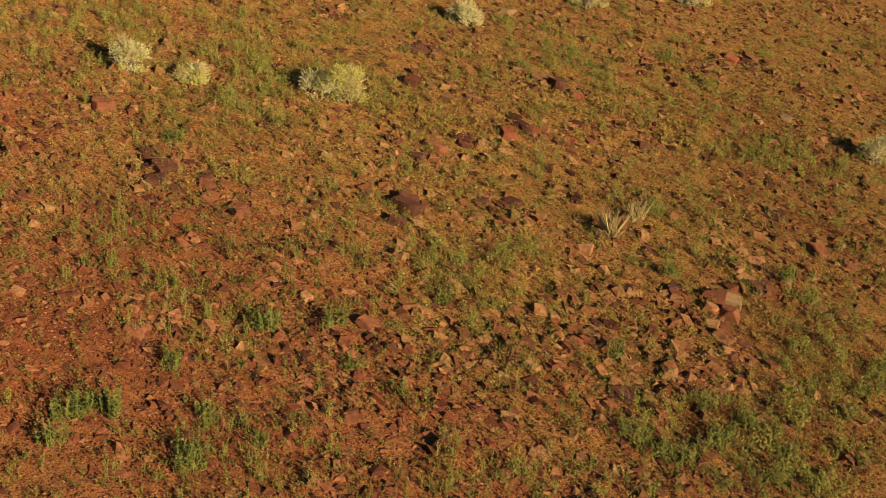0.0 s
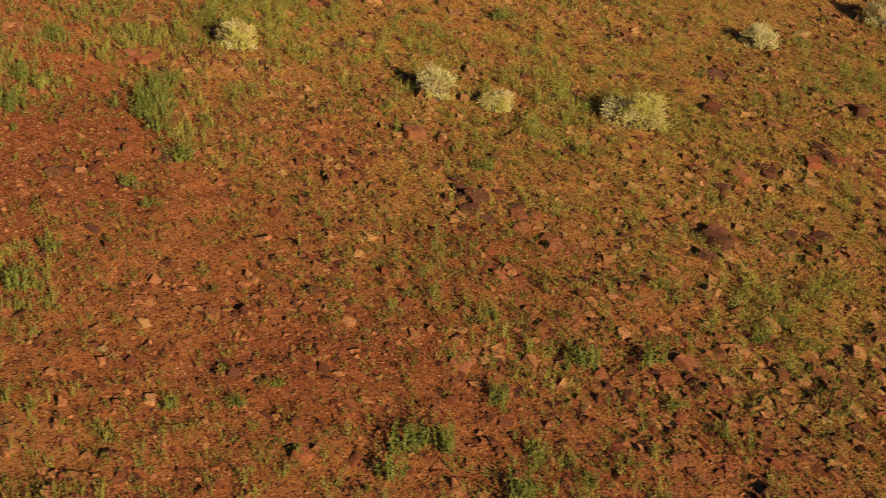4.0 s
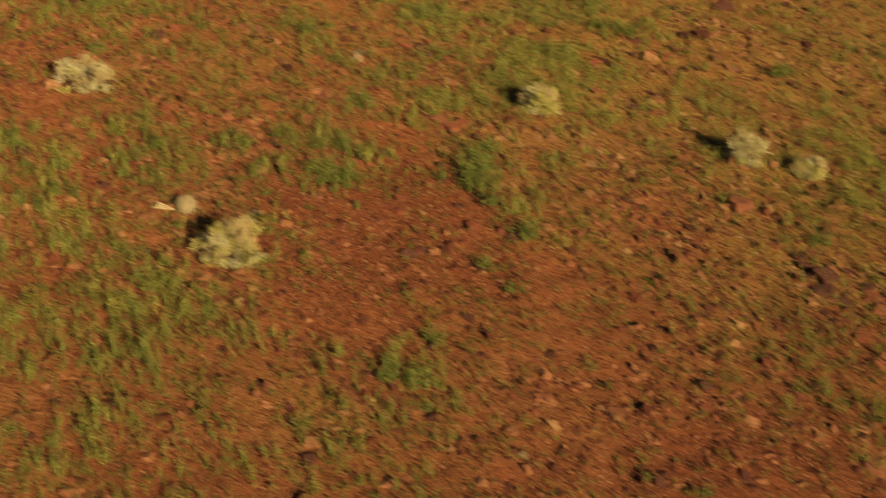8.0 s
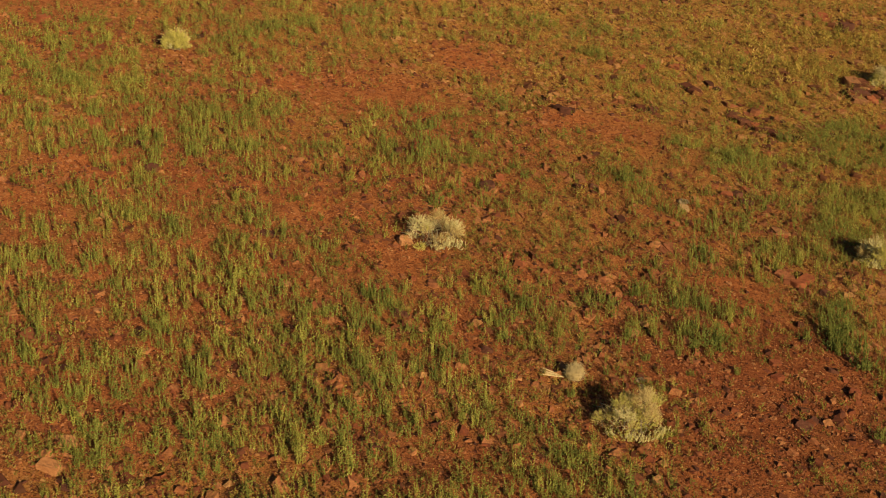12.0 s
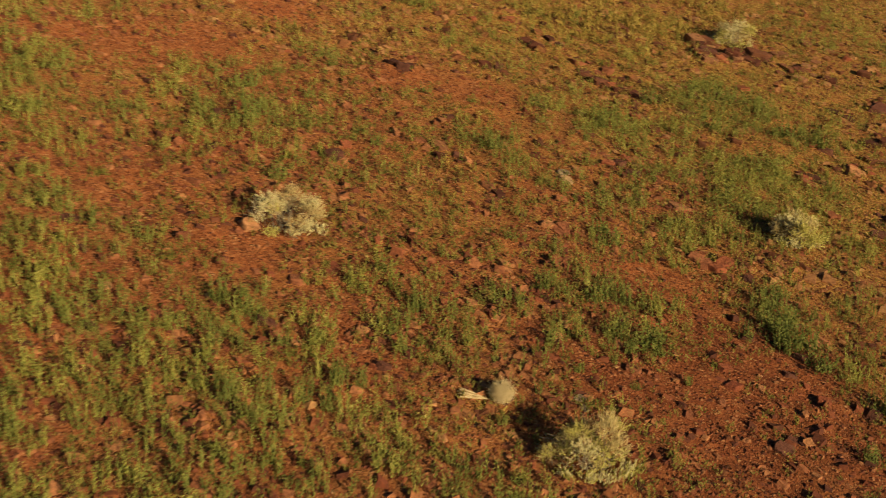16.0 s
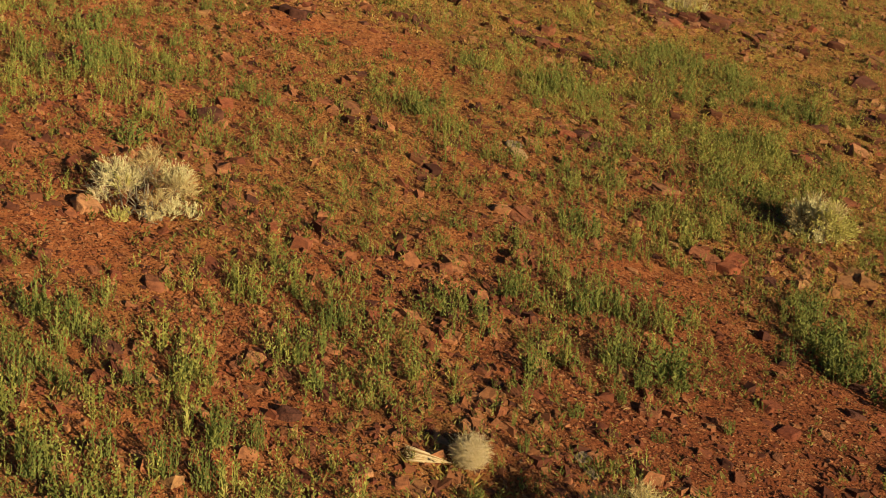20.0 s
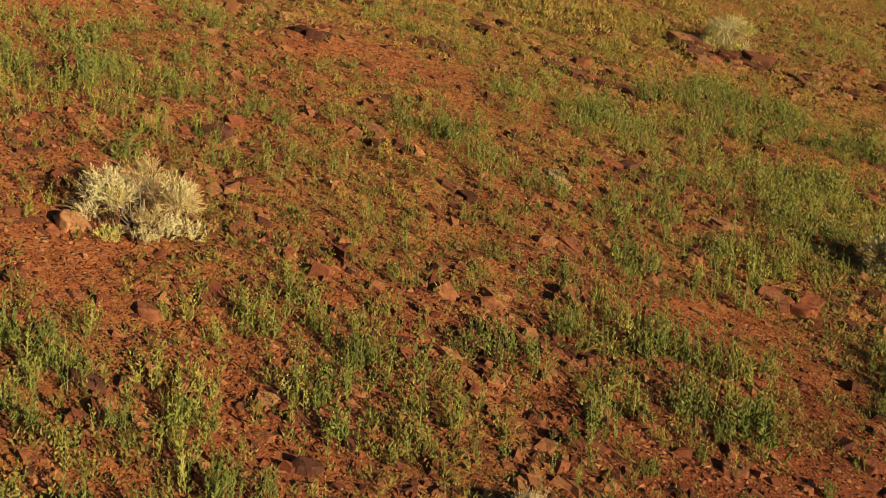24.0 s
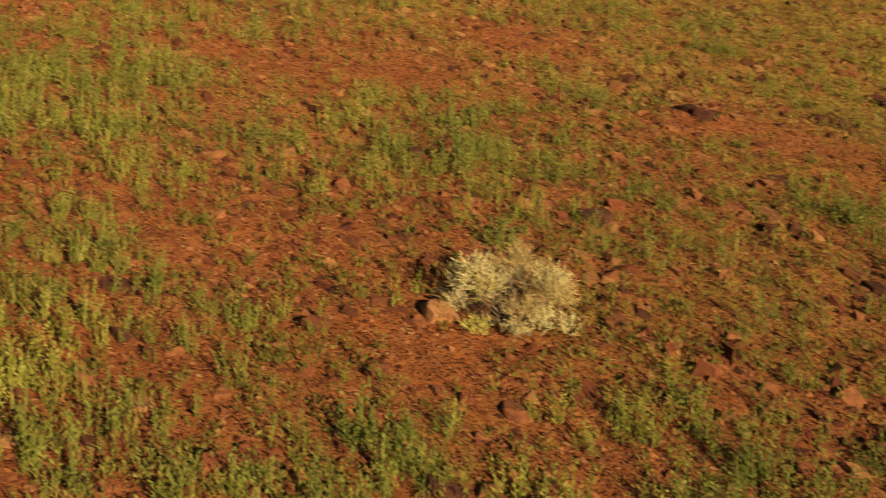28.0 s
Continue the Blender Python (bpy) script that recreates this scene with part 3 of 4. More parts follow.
rock(-3.77, -4.88, 0.10, RED)
rock(-1.99, -0.93, 0.11, DARK)
rock(7.48, -0.68, 0.31, DARK)
rock(7.52, -0.27, 0.28, DARK)
rock(7.79, -0.71, 0.23, DARK)
rock(8.24, -0.66, 0.23, BROWN)
rock(8.71, -0.90, 0.34, BROWN)
rock(10.71, 0.68, 0.48, DARK)
rock(10.65, 0.16, 0.27, DARK)
rock(6.22, 1.12, 0.34, BROWN)
rock(8.01, -1.56, 0.13, RED)
rock(8.27, -2.12, 0.18, RED)
rock(9.85, -2.45, 0.18, TAN)
rock(10.67, -2.58, 0.26, BROWN)
rock(15.10, -0.41, 0.29, BROWN)
rock(13.23, 1.14, 0.31, TAN)
rock(13.69, -2.58, 0.31, DARK)
rock(13.48, 1.70, 0.23, DARK)
rock(12.67, -1.05, 0.22, TAN)
rock(12.70, -0.71, 0.15, DARK)
rock(13.22, -1.53, 0.29, RED)
rock(13.71, 3.06, 0.18, DARK)
rock(11.79, -2.49, 0.17, TAN)
rock(10.27, -3.33, 0.13, TAN)
rock(15.81, 1.46, 0.34, DARK)
rock(15.62, 1.62, 0.30, TAN)
rock(15.48, 1.91, 0.21, BROWN)
rock(17.16, 9.00, 0.32, PALE)
rock(12.77, 7.19, 0.42, DARK)
rock(13.13, 7.10, 0.31, RED)
rock(10.18, 7.12, 0.42, DARK)
rock(10.53, 7.33, 0.26, DARK)
rock(16.72, 12.01, 0.37, DARK)
rock(16.35, 11.90, 0.31, RED)
rock(17.23, 12.30, 0.31, BROWN)
rock(10.93, 3.05, 0.36, BROWN)
rock(11.34, 3.51, 0.27, DARK)
rock(10.72, 2.50, 0.22, DARK)
rock(12.38, 4.77, 0.29, RED)
rock(12.62, 4.73, 0.24, BROWN)
rock(13.04, 5.05, 0.24, RED)
rock(11.66, 10.87, 0.26, PALE)
rock(9.41, -2.35, 0.13, TAN)
rock(14.30, 5.62, 0.25, DARK)
rock(14.48, 0.52, 0.22, DARK)
rock(14.22, 1.64, 0.21, DARK)
rock(16.95, 3.37, 0.32, BROWN)
rock(17.35, 3.17, 0.27, BROWN)
rock(16.34, 4.17, 0.38, DARK)
rock(16.08, 6.95, 0.26, BROWN)
rock(16.55, 7.45, 0.21, DARK)
rock(13.85, 0.28, 0.24, DARK)
rock(12.61, -2.53, 0.21, TAN)
rock(12.28, -2.81, 0.13, PALE)
rock(11.73, 1.66, 0.25, DARK)
rock(12.17, 1.96, 0.25, DARK)
rock(12.02, 4.26, 0.28, RED)
rock(5.39, 0.30, 0.17, DARK)
rock(7.12, -1.75, 0.15, DARK)
rock(7.28, -4.57, 0.13, RED)
rock(12.86, -1.21, 0.16, RED)
rock(13.41, -0.97, 0.19, DARK)
rock(5.54, -4.91, 0.24, BROWN)
rock(6.37, -3.78, 0.17, DARK)
rock(3.64, -4.01, 0.15, DARK)
rock(5.86, -6.77, 0.09, TAN)
rock(4.79, -6.07, 0.09, PALE)
rock(8.23, -4.10, 0.29, BROWN)
rock(4.56, -6.76, 0.13, TAN)
rock(5.36, -6.88, 0.11, RED)
rock(5.57, -6.56, 0.17, TAN)
rock(4.40, -7.69, 0.19, BROWN)
rock(6.14, -5.75, 0.12, DARK)
rock(6.91, -4.16, 0.16, TAN)
rock(7.23, -6.61, 0.20, RED)
rock(5.92, -7.70, 0.16, DARK)
rock(6.00, -3.08, 0.12, DARK)
rock(5.68, -3.89, 0.11, TAN)
rock(2.71, -2.85, 0.18, DARK)
rock(8.93, -4.34, 0.19, DARK)
rock(8.61, -0.79, 0.30, BROWN)
rock(10.71, 0.86, 0.41, DARK, 0.4)
rock(-8.49, -1.40, 0.23, RED)
rock(-6.97, -2.17, 0.24, DARK)
rock(-3.78, -4.69, 0.14, DARK)
rock(-3.93, -5.12, 0.16, TAN)
rock(-4.28, -8.28, 0.21, TAN)
rock(-5.64, -6.93, 0.26, BROWN)
rock(-4.15, -8.71, 0.23, TAN)
rock(-3.55, -8.58, 0.17, TAN)
rock(-3.86, -8.85, 0.13, DARK)
rock(-0.47, -4.70, 0.12, TAN)
rock(-0.88, -5.35, 0.13, TAN)
rock(2.62, -3.10, 0.21, DARK)
rock(2.87, -2.82, 0.14, TAN)
rock(2.16, -2.14, 0.18, RED)
rock(3.10, -1.87, 0.18, RED)
rock(3.64, -1.77, 0.22, DARK)
rock(1.07, -5.36, 0.19, BROWN)
rock(-5.39, -5.98, 0.13, TAN)
rock(-5.96, -3.44, 0.10, TAN)
rock(-8.02, -1.32, 0.09, PALE)
rock(-11.76, 1.85, 0.27, RED)
rock(-8.31, 7.39, 0.24, DARK)
rock(0.74, 15.21, 0.42, RED)
rock(1.32, 14.76, 0.41, DARK)
rock(-2.26, -4.12, 0.08, TAN)
rock(2.31, 10.12, 0.33, RED)
rock(0.72, -3.48, 0.12, GREY)
rock(-0.27, -2.02, 0.10, DARK)
rock(-3.48, 0.05, 0.09, TAN)
rock(-3.08, -2.84, 0.13, BROWN)
rock(-2.71, -2.82, 0.09, BROWN)
rock(-1.32, 5.35, 0.11, RED)
rock(0.39, 0.42, 0.12, RED)
rock(-0.01, -2.60, 0.11, BROWN)
rock(0.75, 3.12, 0.20, DARK)
rock(15.83, 2.38, 0.28, TAN)
rock(13.43, -2.18, 0.17, TAN)
rock(11.74, -4.33, 0.17, TAN)
rock(11.29, -4.42, 0.20, RED)
rock(11.00, -4.78, 0.17, BROWN)
rock(10.73, -4.61, 0.22, BROWN)
rock(8.11, -3.56, 0.12, TAN)
rock(5.79, 0.31, 0.12, TAN)
rock(8.28, -4.58, 0.11, RED)
rock(3.21, -7.88, 0.23, BROWN)
rock(2.92, -7.11, 0.14, TAN)
rock(4.08, -2.36, 0.07, PALE)
rock(4.67, -7.73, 0.17, BROWN)
rock(2.98, -7.35, 0.14, DARK)
rock(8.76, -6.46, 0.23, BROWN)
rock(11.67, 10.84, 0.28, PALE, 0.9)

ROWS = []


def rocky(x, y, reach, count, size):
    """A row of rocks on the upper slope."""
    HEAPS.append((x, y, reach * 1.6 + 0.12))
    for _ in range(count):
        ROWS.append((stones.gauss(x, reach), stones.gauss(y, reach), stones.uniform(0.5, 1.2) * size * 1.2))


rocky(2.10, 10.55, 0.12, 5, 0.2)
rocky(2.47, 10.47, 0.12, 6, 0.24)
rocky(3.00, 11.04, 0.1, 4, 0.32)
rocky(0.23, 6.87, 0.1, 4, 0.22)
rocky(0.89, 5.52, 0.14, 5, 0.17)
rocky(0.74, 6.52, 0.12, 4, 0.2)
rocky(-1.27, 5.78, 0.14, 6, 0.17)
rocky(1.36, 4.81, 0.15, 5, 0.17)
rocky(0.79, 3.30, 0.2, 7, 0.14)
rocky(-0.74, 0.95, 0.1, 4, 0.22)
rocky(3.49, 4.96, 0.12, 6, 0.17)
rocky(1.56, 2.20, 0.08, 3, 0.24)
rocky(-1.45, 1.83, 0.16, 6, 0.15)
rocky(4.34, 8.96, 0.12, 4, 0.2)
rocky(-0.55, 8.33, 0.12, 4, 0.2)
rocky(1.40, 12.42, 0.3, 5, 0.2)
rocky(-1.02, 7.77, 0.1, 3, 0.22)
rocky(4.21, 10.70, 0.16, 5, 0.15)
rocky(10.29, 7.28, 0.16, 6, 0.2)
rocky(8.64, 7.75, 0.16, 5, 0.2)
rocky(12.74, 7.44, 0.1, 4, 0.22)
rocky(10.81, 3.63, 0.14, 6, 0.2)
rocky(12.40, 4.76, 0.2, 6, 0.22)
rocky(13.03, 5.62, 0.08, 3, 0.3)
rocky(10.69, 0.87, 0.1, 3, 0.2)
rocky(10.65, 0.23, 0.1, 3, 0.18)
rocky(16.79, 11.94, 0.25, 9, 0.2)
rocky(15.43, 10.16, 0.2, 5, 0.18)
rocky(12.98, 3.55, 0.16, 5, 0.16)
rocky(16.40, 4.45, 0.12, 5, 0.2)
rocky(11.36, 3.61, 0.14, 4, 0.2)
rocky(8.75, 5.70, 0.12, 4, 0.18)
rocky(12.01, 1.71, 0.1, 3, 0.2)
rocky(16.35, 5.73, 0.2, 6, 0.14)
rocky(1.24, 14.99, 0.3, 8, 0.22)
rocky(0.51, 10.17, 0.1, 3, 0.24)
rocky(2.16, 10.88, 0.08, 2, 0.34)
rocky(0.30, 7.10, 0.1, 4, 0.18)
rocky(-1.02, 7.89, 0.05, 2, 0.2)
rocky(-2.58, 4.61, 0.08, 2, 0.2)
rocky(-1.36, 8.76, 0.05, 2, 0.22)
rocky(0.88, 7.14, 0.16, 5, 0.16)

heap(7.4, -0.15, 0.22, 12, DARK, DARK, BROWN, size=0.18)
heap(8.2, -0.5, 0.2, 5, DARK, BROWN, size=0.2)
rocky(13.0, 7.6, 0.3, 9, 0.22)
heap(15.0, -0.4, 0.5, 9, DARK, BROWN, TAN)
HEAPS.append((15.2, 0.6, 0.5))
# one boulder: brown block, and a pale one whose colour carries its sunlit side
rock(15.08, 0.72, 0.36, BROWN, 1.25)
rock(15.30, 0.66, 0.28, PALE, 1.35)
rock(14.97, 0.28, 0.22, TAN, 1.3)
rock(15.25, 0.32, 0.28, BROWN, 1.2)
rocky(11.0, 5.6, 0.5, 8, 0.22)
rocky(14.2, 9.6, 0.5, 8, 0.22)
rocky(4.6, 5.6, 0.5, 8, 0.22)
rocky(2.2, 10.7, 0.35, 9, 0.3)
rocky(3.4, 10.9, 0.4, 9, 0.3)
rocky(4.6, 11.6, 0.8, 9, 0.26)
heap(0.3, 7.4, 0.25, 7, DARK, RED, BROWN, size=0.24)
rocky(1.0, 6.4, 0.5, 8, 0.2)
rocky(5.6, 7.5, 0.8, 10, 0.24)
heap(2.0, 0.75, 0.12, 6, RED, DARK, BROWN)
heap(4.4, 3.9, 0.3, 8, DARK, RED)
heap(3.45, 4.75, 0.12, 6, RED, RED, DARK, size=0.17)
heap(4.31, 5.91, 0.16, 9, TAN, RED, BROWN, size=0.17)
heap(0.31, 6.85, 0.13, 5, RED, DARK, BROWN, size=0.20)
rocky(2.42, 10.77, 0.22, 6, 0.20)
rocky(5.08, 9.72, 0.16, 6, 0.20)
heap(0.75, 3.25, 0.14, 5, BROWN, RED, size=0.15)
heap(1.46, 4.58, 0.10, 3, DARK, BROWN, size=0.17)
heap(1.53, 2.14, 0.08, 3, BROWN, RED, size=0.17)
heap(0.14, 0.44, 0.10, 3, BROWN, TAN, size=0.20)
rock(0.11, 2.00, 0.19, PALE, 0.55)
HEAPS.append((0.11, 1.9, 0.2))
rock(0.10, 4.93, 0.12, PALE)
HEAPS.append((0.10, 4.85, 0.15))

def scatter(count, weight, seed, apart=0.0, fade=1.1):
    """Random places inside the outline, kept by their weight (0 to 1), one to each cell that is so many metres wide."""
    r = np.random.default_rng(seed)
    got = np.zeros((0, 2))
    for _ in range(400):
        x, y = r.uniform(-15.5, 24, 40000), r.uniform(-10, 27, 40000)
        near = np.minimum(1, 13 / np.hypot(x - 0.5, y + 11)) ** fade
        keep = inside(x, y) & (r.random(40000) < weight(x, y) * near)
        got = np.concatenate([got, np.stack([x, y], 1)[keep]])
        if apart:
            cell = np.floor((got + 40) / apart).astype(np.int64)
            got = got[np.sort(np.unique(cell[:, 0] * 100000 + cell[:, 1], return_index=True)[1])]
        if len(got) >= count:
            break
    return got[:count]


def strewn(name, kinds, places, size, seed, material, lie=True, sink=0.0, tall=None):
    """One mesh of many small things: kinds are (verts, faces) one metre large, set at the places."""
    r = np.random.default_rng(seed)
    q = np.array(Vector((0, 0, 1)).rotation_difference(NORMAL).to_matrix())
    vs, fs, off = [], [], 0
    which = r.integers(0, len(kinds), len(places))
    for n, (v, f) in enumerate(kinds):
        p, s = places[which == n], size[which == n]
        a = r.uniform(0, 2 * np.pi, len(p))
        c, d = np.cos(a), np.sin(a)
        high = s if tall is None else tall[which == n]
        w = np.stack([(v[None, :, 0] * c[:, None] - v[None, :, 1] * d[:, None]) * s[:, None],
                      (v[None, :, 0] * d[:, None] + v[None, :, 1] * c[:, None]) * s[:, None], v[None, :, 2] * high[:, None]], -1)
        if lie:
            w = w @ q.T
        w += np.stack([p[:, 0], p[:, 1], ground(p[:, 0], p[:, 1]) - sink * s], -1)[:, None, :]
        vs.append(w.reshape(-1, 3))
        fs.append((f[None] + (off + np.arange(len(p)) * len(v))[:, None, None]).reshape(-1, f.shape[1]))
        off += len(p) * len(v)
    return new(name, mesh_of(name, np.concatenate(vs), np.concatenate(fs), material))


def pebble(r):
    """A small broken block, sunk at its foot, with a crooked, lopped top."""
    c = np.array([(x, y, z) for z in (-1, 1) for y in (-1, 1) for x in (-1, 1)], float) * 0.5
    c += r.uniform(-0.15, 0.15, c.shape)
    c[4:, :2] *= r.uniform(0.6, 0.95)
    c[4 + r.integers(0, 4)] *= (0.7, 0.7, 0.45)
    c[:, 2] *= r.uniform(0.3, 0.62)
    c[:, 1] *= r.uniform(0.55, 1.0)
    a, b = r.uniform(-0.35, 0.35, 2)
    c[:, 2] += c[:, 0] * a + c[:, 1] * b
    f = np.array([(4, 5, 7, 6), (0, 1, 5, 4), (1, 3, 7, 5), (3, 2, 6, 7), (2, 0, 4, 6)])
    return c, np.concatenate([f[:, :3], f[:, [0, 2, 3]]])


def shard(r):
    """A splinter of stone: a crooked roof of four faces."""
    c = np.array([(-0.5, -0.4, -0.25), (0.5, -0.4, -0.25), (0.5, 0.4, -0.25), (-0.5, 0.4, -0.25), (-0.25, 0, 0.28), (0.3, 0, 0.28)], float)
    c += r.uniform(-0.2, 0.2, c.shape)
    f = np.array([(0, 1, 5, 4), (2, 3, 4, 5)])
    return c, np.concatenate([f[:, :3], f[:, [0, 2, 3]], np.array([(1, 2, 5), (3, 0, 4)])])


def stoniness(x, y):
    east = 1 / (1 + np.exp(np.clip((10.5 - np.asarray(x)) / 1.2, -40, 40)))
    s = 0.32 + 0.15 * east + 0.4 * ripple(x, y, 1.6, 41) + 0.3 * ripple(x, y, 0.5, 43) + 0.1 * (1 - greenness(x, y))
    return np.clip(s + 0.14 * drift(STONY, x, y) + 0.2 * (0.6 - dryness(x, y)) - 0.2 * drift(BARE, x, y), 0.04, 1)


ROW_STONES = [stone_arrays(n) for n in range(10)]
spots = np.array(ROWS)
tagged(strewn("upper_rocks", ROW_STONES, spots[:, :2], spots[:, 2], 50, ROW, sink=0.1), "rows of maroon and brown rocks on the upper slope", "rocks", kind="stuff")
PEBBLES = [pebble(rng) for _ in range(36)]
COUNT = 46000
where = scatter(COUNT, stoniness, 51, 0.0, 0.8)
dry = dryness(where[:, 0], where[:, 1])
big = 0.024 + 0.03 * rng.random(COUNT) + 0.115 * rng.random(COUNT) ** 6
big *= (1 + 0.12 / (1 + np.exp(10.5 - where[:, 0]))) * (1 + 0.1 * drift(STONY, where[:, 0], where[:, 1])) * (0.95 + 0.4 * dry) * (1 - 0.25 * np.minimum(drift(BARE, where[:, 0], where[:, 1]), 1))
ochre = dry + 0.5 * rng.random(COUNT) > 0.75
for some, tint, label in ((~ochre, RUBBLE, "fist-sized rust and maroon stones strewn on red soil"), (ochre, OCHRE, "fist-sized ochre and brown stones among dry litter")):
    tagged(strewn("rubble", PEBBLES, where[some], big[some], 52, tint, sink=0.02), label, "stones", kind="stuff")
GRIT = [shard(rng) for _ in range(30)]
COUNT = 62000
where = scatter(COUNT, lambda x, y: np.clip(0.45 + stoniness(x, y), 0, 1), 53, 0.0, 1.6)
tagged(strewn("gravel", GRIT, where, 0.016 + 0.036 * rng.random(COUNT) ** 1.5, 54, RUBBLE, sink=0.0), "sharp red and brown stone chips over the slope", "gravel", kind="stuff")

where = scatter(28000, lambda x, y: np.clip(0.5 + 0.5 * stoniness(x, y), 0, 1) * (np.hypot(x - 0.5, y + 11) < 14), 55, 0.0, 2.0)
tagged(strewn("fine_gravel", GRIT, where, 0.012 + 0.014 * rng.random(len(where)), 56, RUBBLE, sink=-0.1), "fine red stone chips and crumbs of earth", "gravel", kind="stuff")


# ---- plants ----
def blade(at, way, side, length, width, bend=0.0):
    """A leaf of two triangles: a slim diamond from its foot along its way."""
    at, way, side = np.asarray(at, float), np.asarray(way, float), np.asarray(side, float)
    mid = at + way * length * 0.45 + np.array([0, 0, bend * length])
    return [at, mid + side * width / 2, at + way * length, mid - side * width / 2]


def unit(v):
    return v / (np.linalg.norm(v) + 1e-9)


def spiky(blades):
    """The same leaves as single slim triangles, for the smallest plants."""
    v = np.concatenate([np.array((b[0] * 0.6 + b[3] * 0.4, b[1], b[2])) for b in blades])
    return v, np.arange(len(v)).reshape(-1, 3)


def gathered(blades):
    v = np.concatenate([np.array(b) for b in blades])
    f = np.arange(len(v)).reshape(-1, 4)
    return v, np.concatenate([f[:, :3], f[:, [0, 2, 3]]])


def weed(r, stems, leaves, spread, leaf, how=spiky):
    """A weed one metre high: upright stems with small leaves all along."""
    out = []
    for _ in range(stems):
        a = r.uniform(0, 2 * np.pi)
        foot = np.array([np.cos(a), np.sin(a), 0]) * r.uniform(0, 0.5) * spread
        top = foot + np.array([np.cos(a) * r.uniform(0, spread), np.sin(a) * r.uniform(0, spread), r.uniform(0.55, 1.0)])
        out.append(blade(foot, unit(top - foot), unit(np.array([-np.sin(a), np.cos(a), 0.0])), np.linalg.norm(top - foot), 0.022))
        for k in range(leaves):
            s = 0.1 + 0.9 * (k + r.random()) / leaves
            b = r.uniform(0, 2 * np.pi)
            way = unit(np.array([np.cos(b), np.sin(b), r.uniform(0.5, 1.9)]))
            side = unit(np.cross(way, r.normal(size=3)))
            out.append(blade(foot + (top - foot) * s, way, side, leaf * r.uniform(0.6, 1.25) * (1.25 - 0.55 * s), leaf * r.uniform(0.3, 0.46)))
    return how(out)


FINE = [weed(rng, int(rng.integers(3, 6)), 12, 0.3, 0.12, gathered) for _ in range(18)]
TALL = [weed(rng, int(rng.integers(4, 6)), 9, 0.38, 0.2) for _ in range(14)]
SPRIG = [weed(rng, 3, 4, 0.6, 0.45) for _ in range(12)]

roots = scatter(11500, lambda x, y: greenness(x, y) ** 2.1 * 0.5, 61, 0.13, 0.95)
many = rng.integers(1, 4, len(roots))
where = np.repeat(roots, many, axis=0) + rng.normal(size=(many.sum(), 2)) * 0.045
where = where[inside(where[:, 0], where[:, 1])]
px, py, count = where[:, 0], where[:, 1], len(where)
high = (0.10 + 0.21 * rng.random(count) ** 1.5) * (0.6 + 0.5 * greenness(px, py))
wide = high * (0.7 + 0.45 * rng.random(count))
close = np.hypot(px - 0.5, py + 11) < 13.5
deep = ripple(px, py, 0.9, 25) + 0.7 * ripple(px, py, 0.3, 27) + 1.1 * rng.random(count) + 0.3 * drift(LUSH, px, py) + 1.6 * drift(RICH, px, py) > 0.6 + 0.6 * dryness(px, py)
for kinds, some, tint in ((FINE, close & ~deep, GREEN), (FINE, close & deep, DEEP), (TALL, ~close & ~deep, GREEN), (TALL, ~close & deep, DEEP)):
    tagged(strewn("green_weeds", kinds, where[some], wide[some], 62, tint, lie=False, sink=0.05, tall=high[some]), "upright yellow-green annual weeds growing through the stones", "weeds", kind="stuff")
where = scatter(26000, lambda x, y: np.clip(0.55 - 0.15 * dryness(x, y) - 0.6 * drift(BARE, x, y) - 0.25 * drift(WORN, x, y) + 0.3 * ripple(x, y, 0.6, 33), 0.1, 1), 63, 0.0, 1.5)
count = len(where)
tagged(strewn("low_sprigs", SPRIG, where, 0.055 + 0.095 * rng.random(count), 64, OLIVE, lie=False, sink=0.05), "low olive sprigs and seedlings between the stones", "weeds", kind="stuff")


def straws(r):
    out = []
    for _ in range(5):
        a = r.uniform(0, 2 * np.pi)
        way = unit(np.array([np.cos(a), np.sin(a), r.uniform(0.0, 0.6)]))
        out.append(blade((r.uniform(-0.3, 0.3), r.uniform(-0.3, 0.3), 0.02), way, unit(np.cross(way, (0, 0, 1))), r.uniform(0.5, 1.1), 0.045, 0.1))
    return spiky(out)


where = scatter(15000, lambda x, y: np.clip(0.08 + 0.8 * dryness(x, y), 0, 1), 65, 0.0, 1.2)
tagged(strewn("dry_grass", [straws(rng) for _ in range(12)], where, 0.035 + 0.06 * rng.random(15000), 66, STRAW), "short dead straw lying over the soil", "dry grass", kind="stuff")


where = scatter(12000, lambda x, y: np.clip(dryness(x, y) - 0.35 + 0.5 * drift(GOLDEN, x, y), 0, 1) * np.clip(0.6 + 0.5 * ripple(x, y, 0.8, 35), 0.05, 1), 67, 0.0, 0.7)
count = len(where)
tagged(strewn("golden_grass", SPRIG, where, (0.06 + 0.1 * rng.random(count)) * (1 + 0.6 * drift(GOLDEN, where[:, 0], where[:, 1])), 68, GOLD, lie=False, sink=0.05), "golden dry grass on the upper slope", "dry grass", kind="stuff")


def beyond(count, seed):
    """Random places on the lower slope and round about, outside the near outline."""
    r = np.random.default_rng(seed)
    p = np.concatenate([np.array([4.0, -15.0]) + r.normal(size=(count * 2, 2)) * np.array([9.0, 6.0]), np.array([1.0, -2.0]) + r.normal(size=(count, 2)) * np.array([19.0, 16.0])])
    p = p[~inside(p[:, 0], p[:, 1])]
    return p[r.permutation(len(p))][:count]


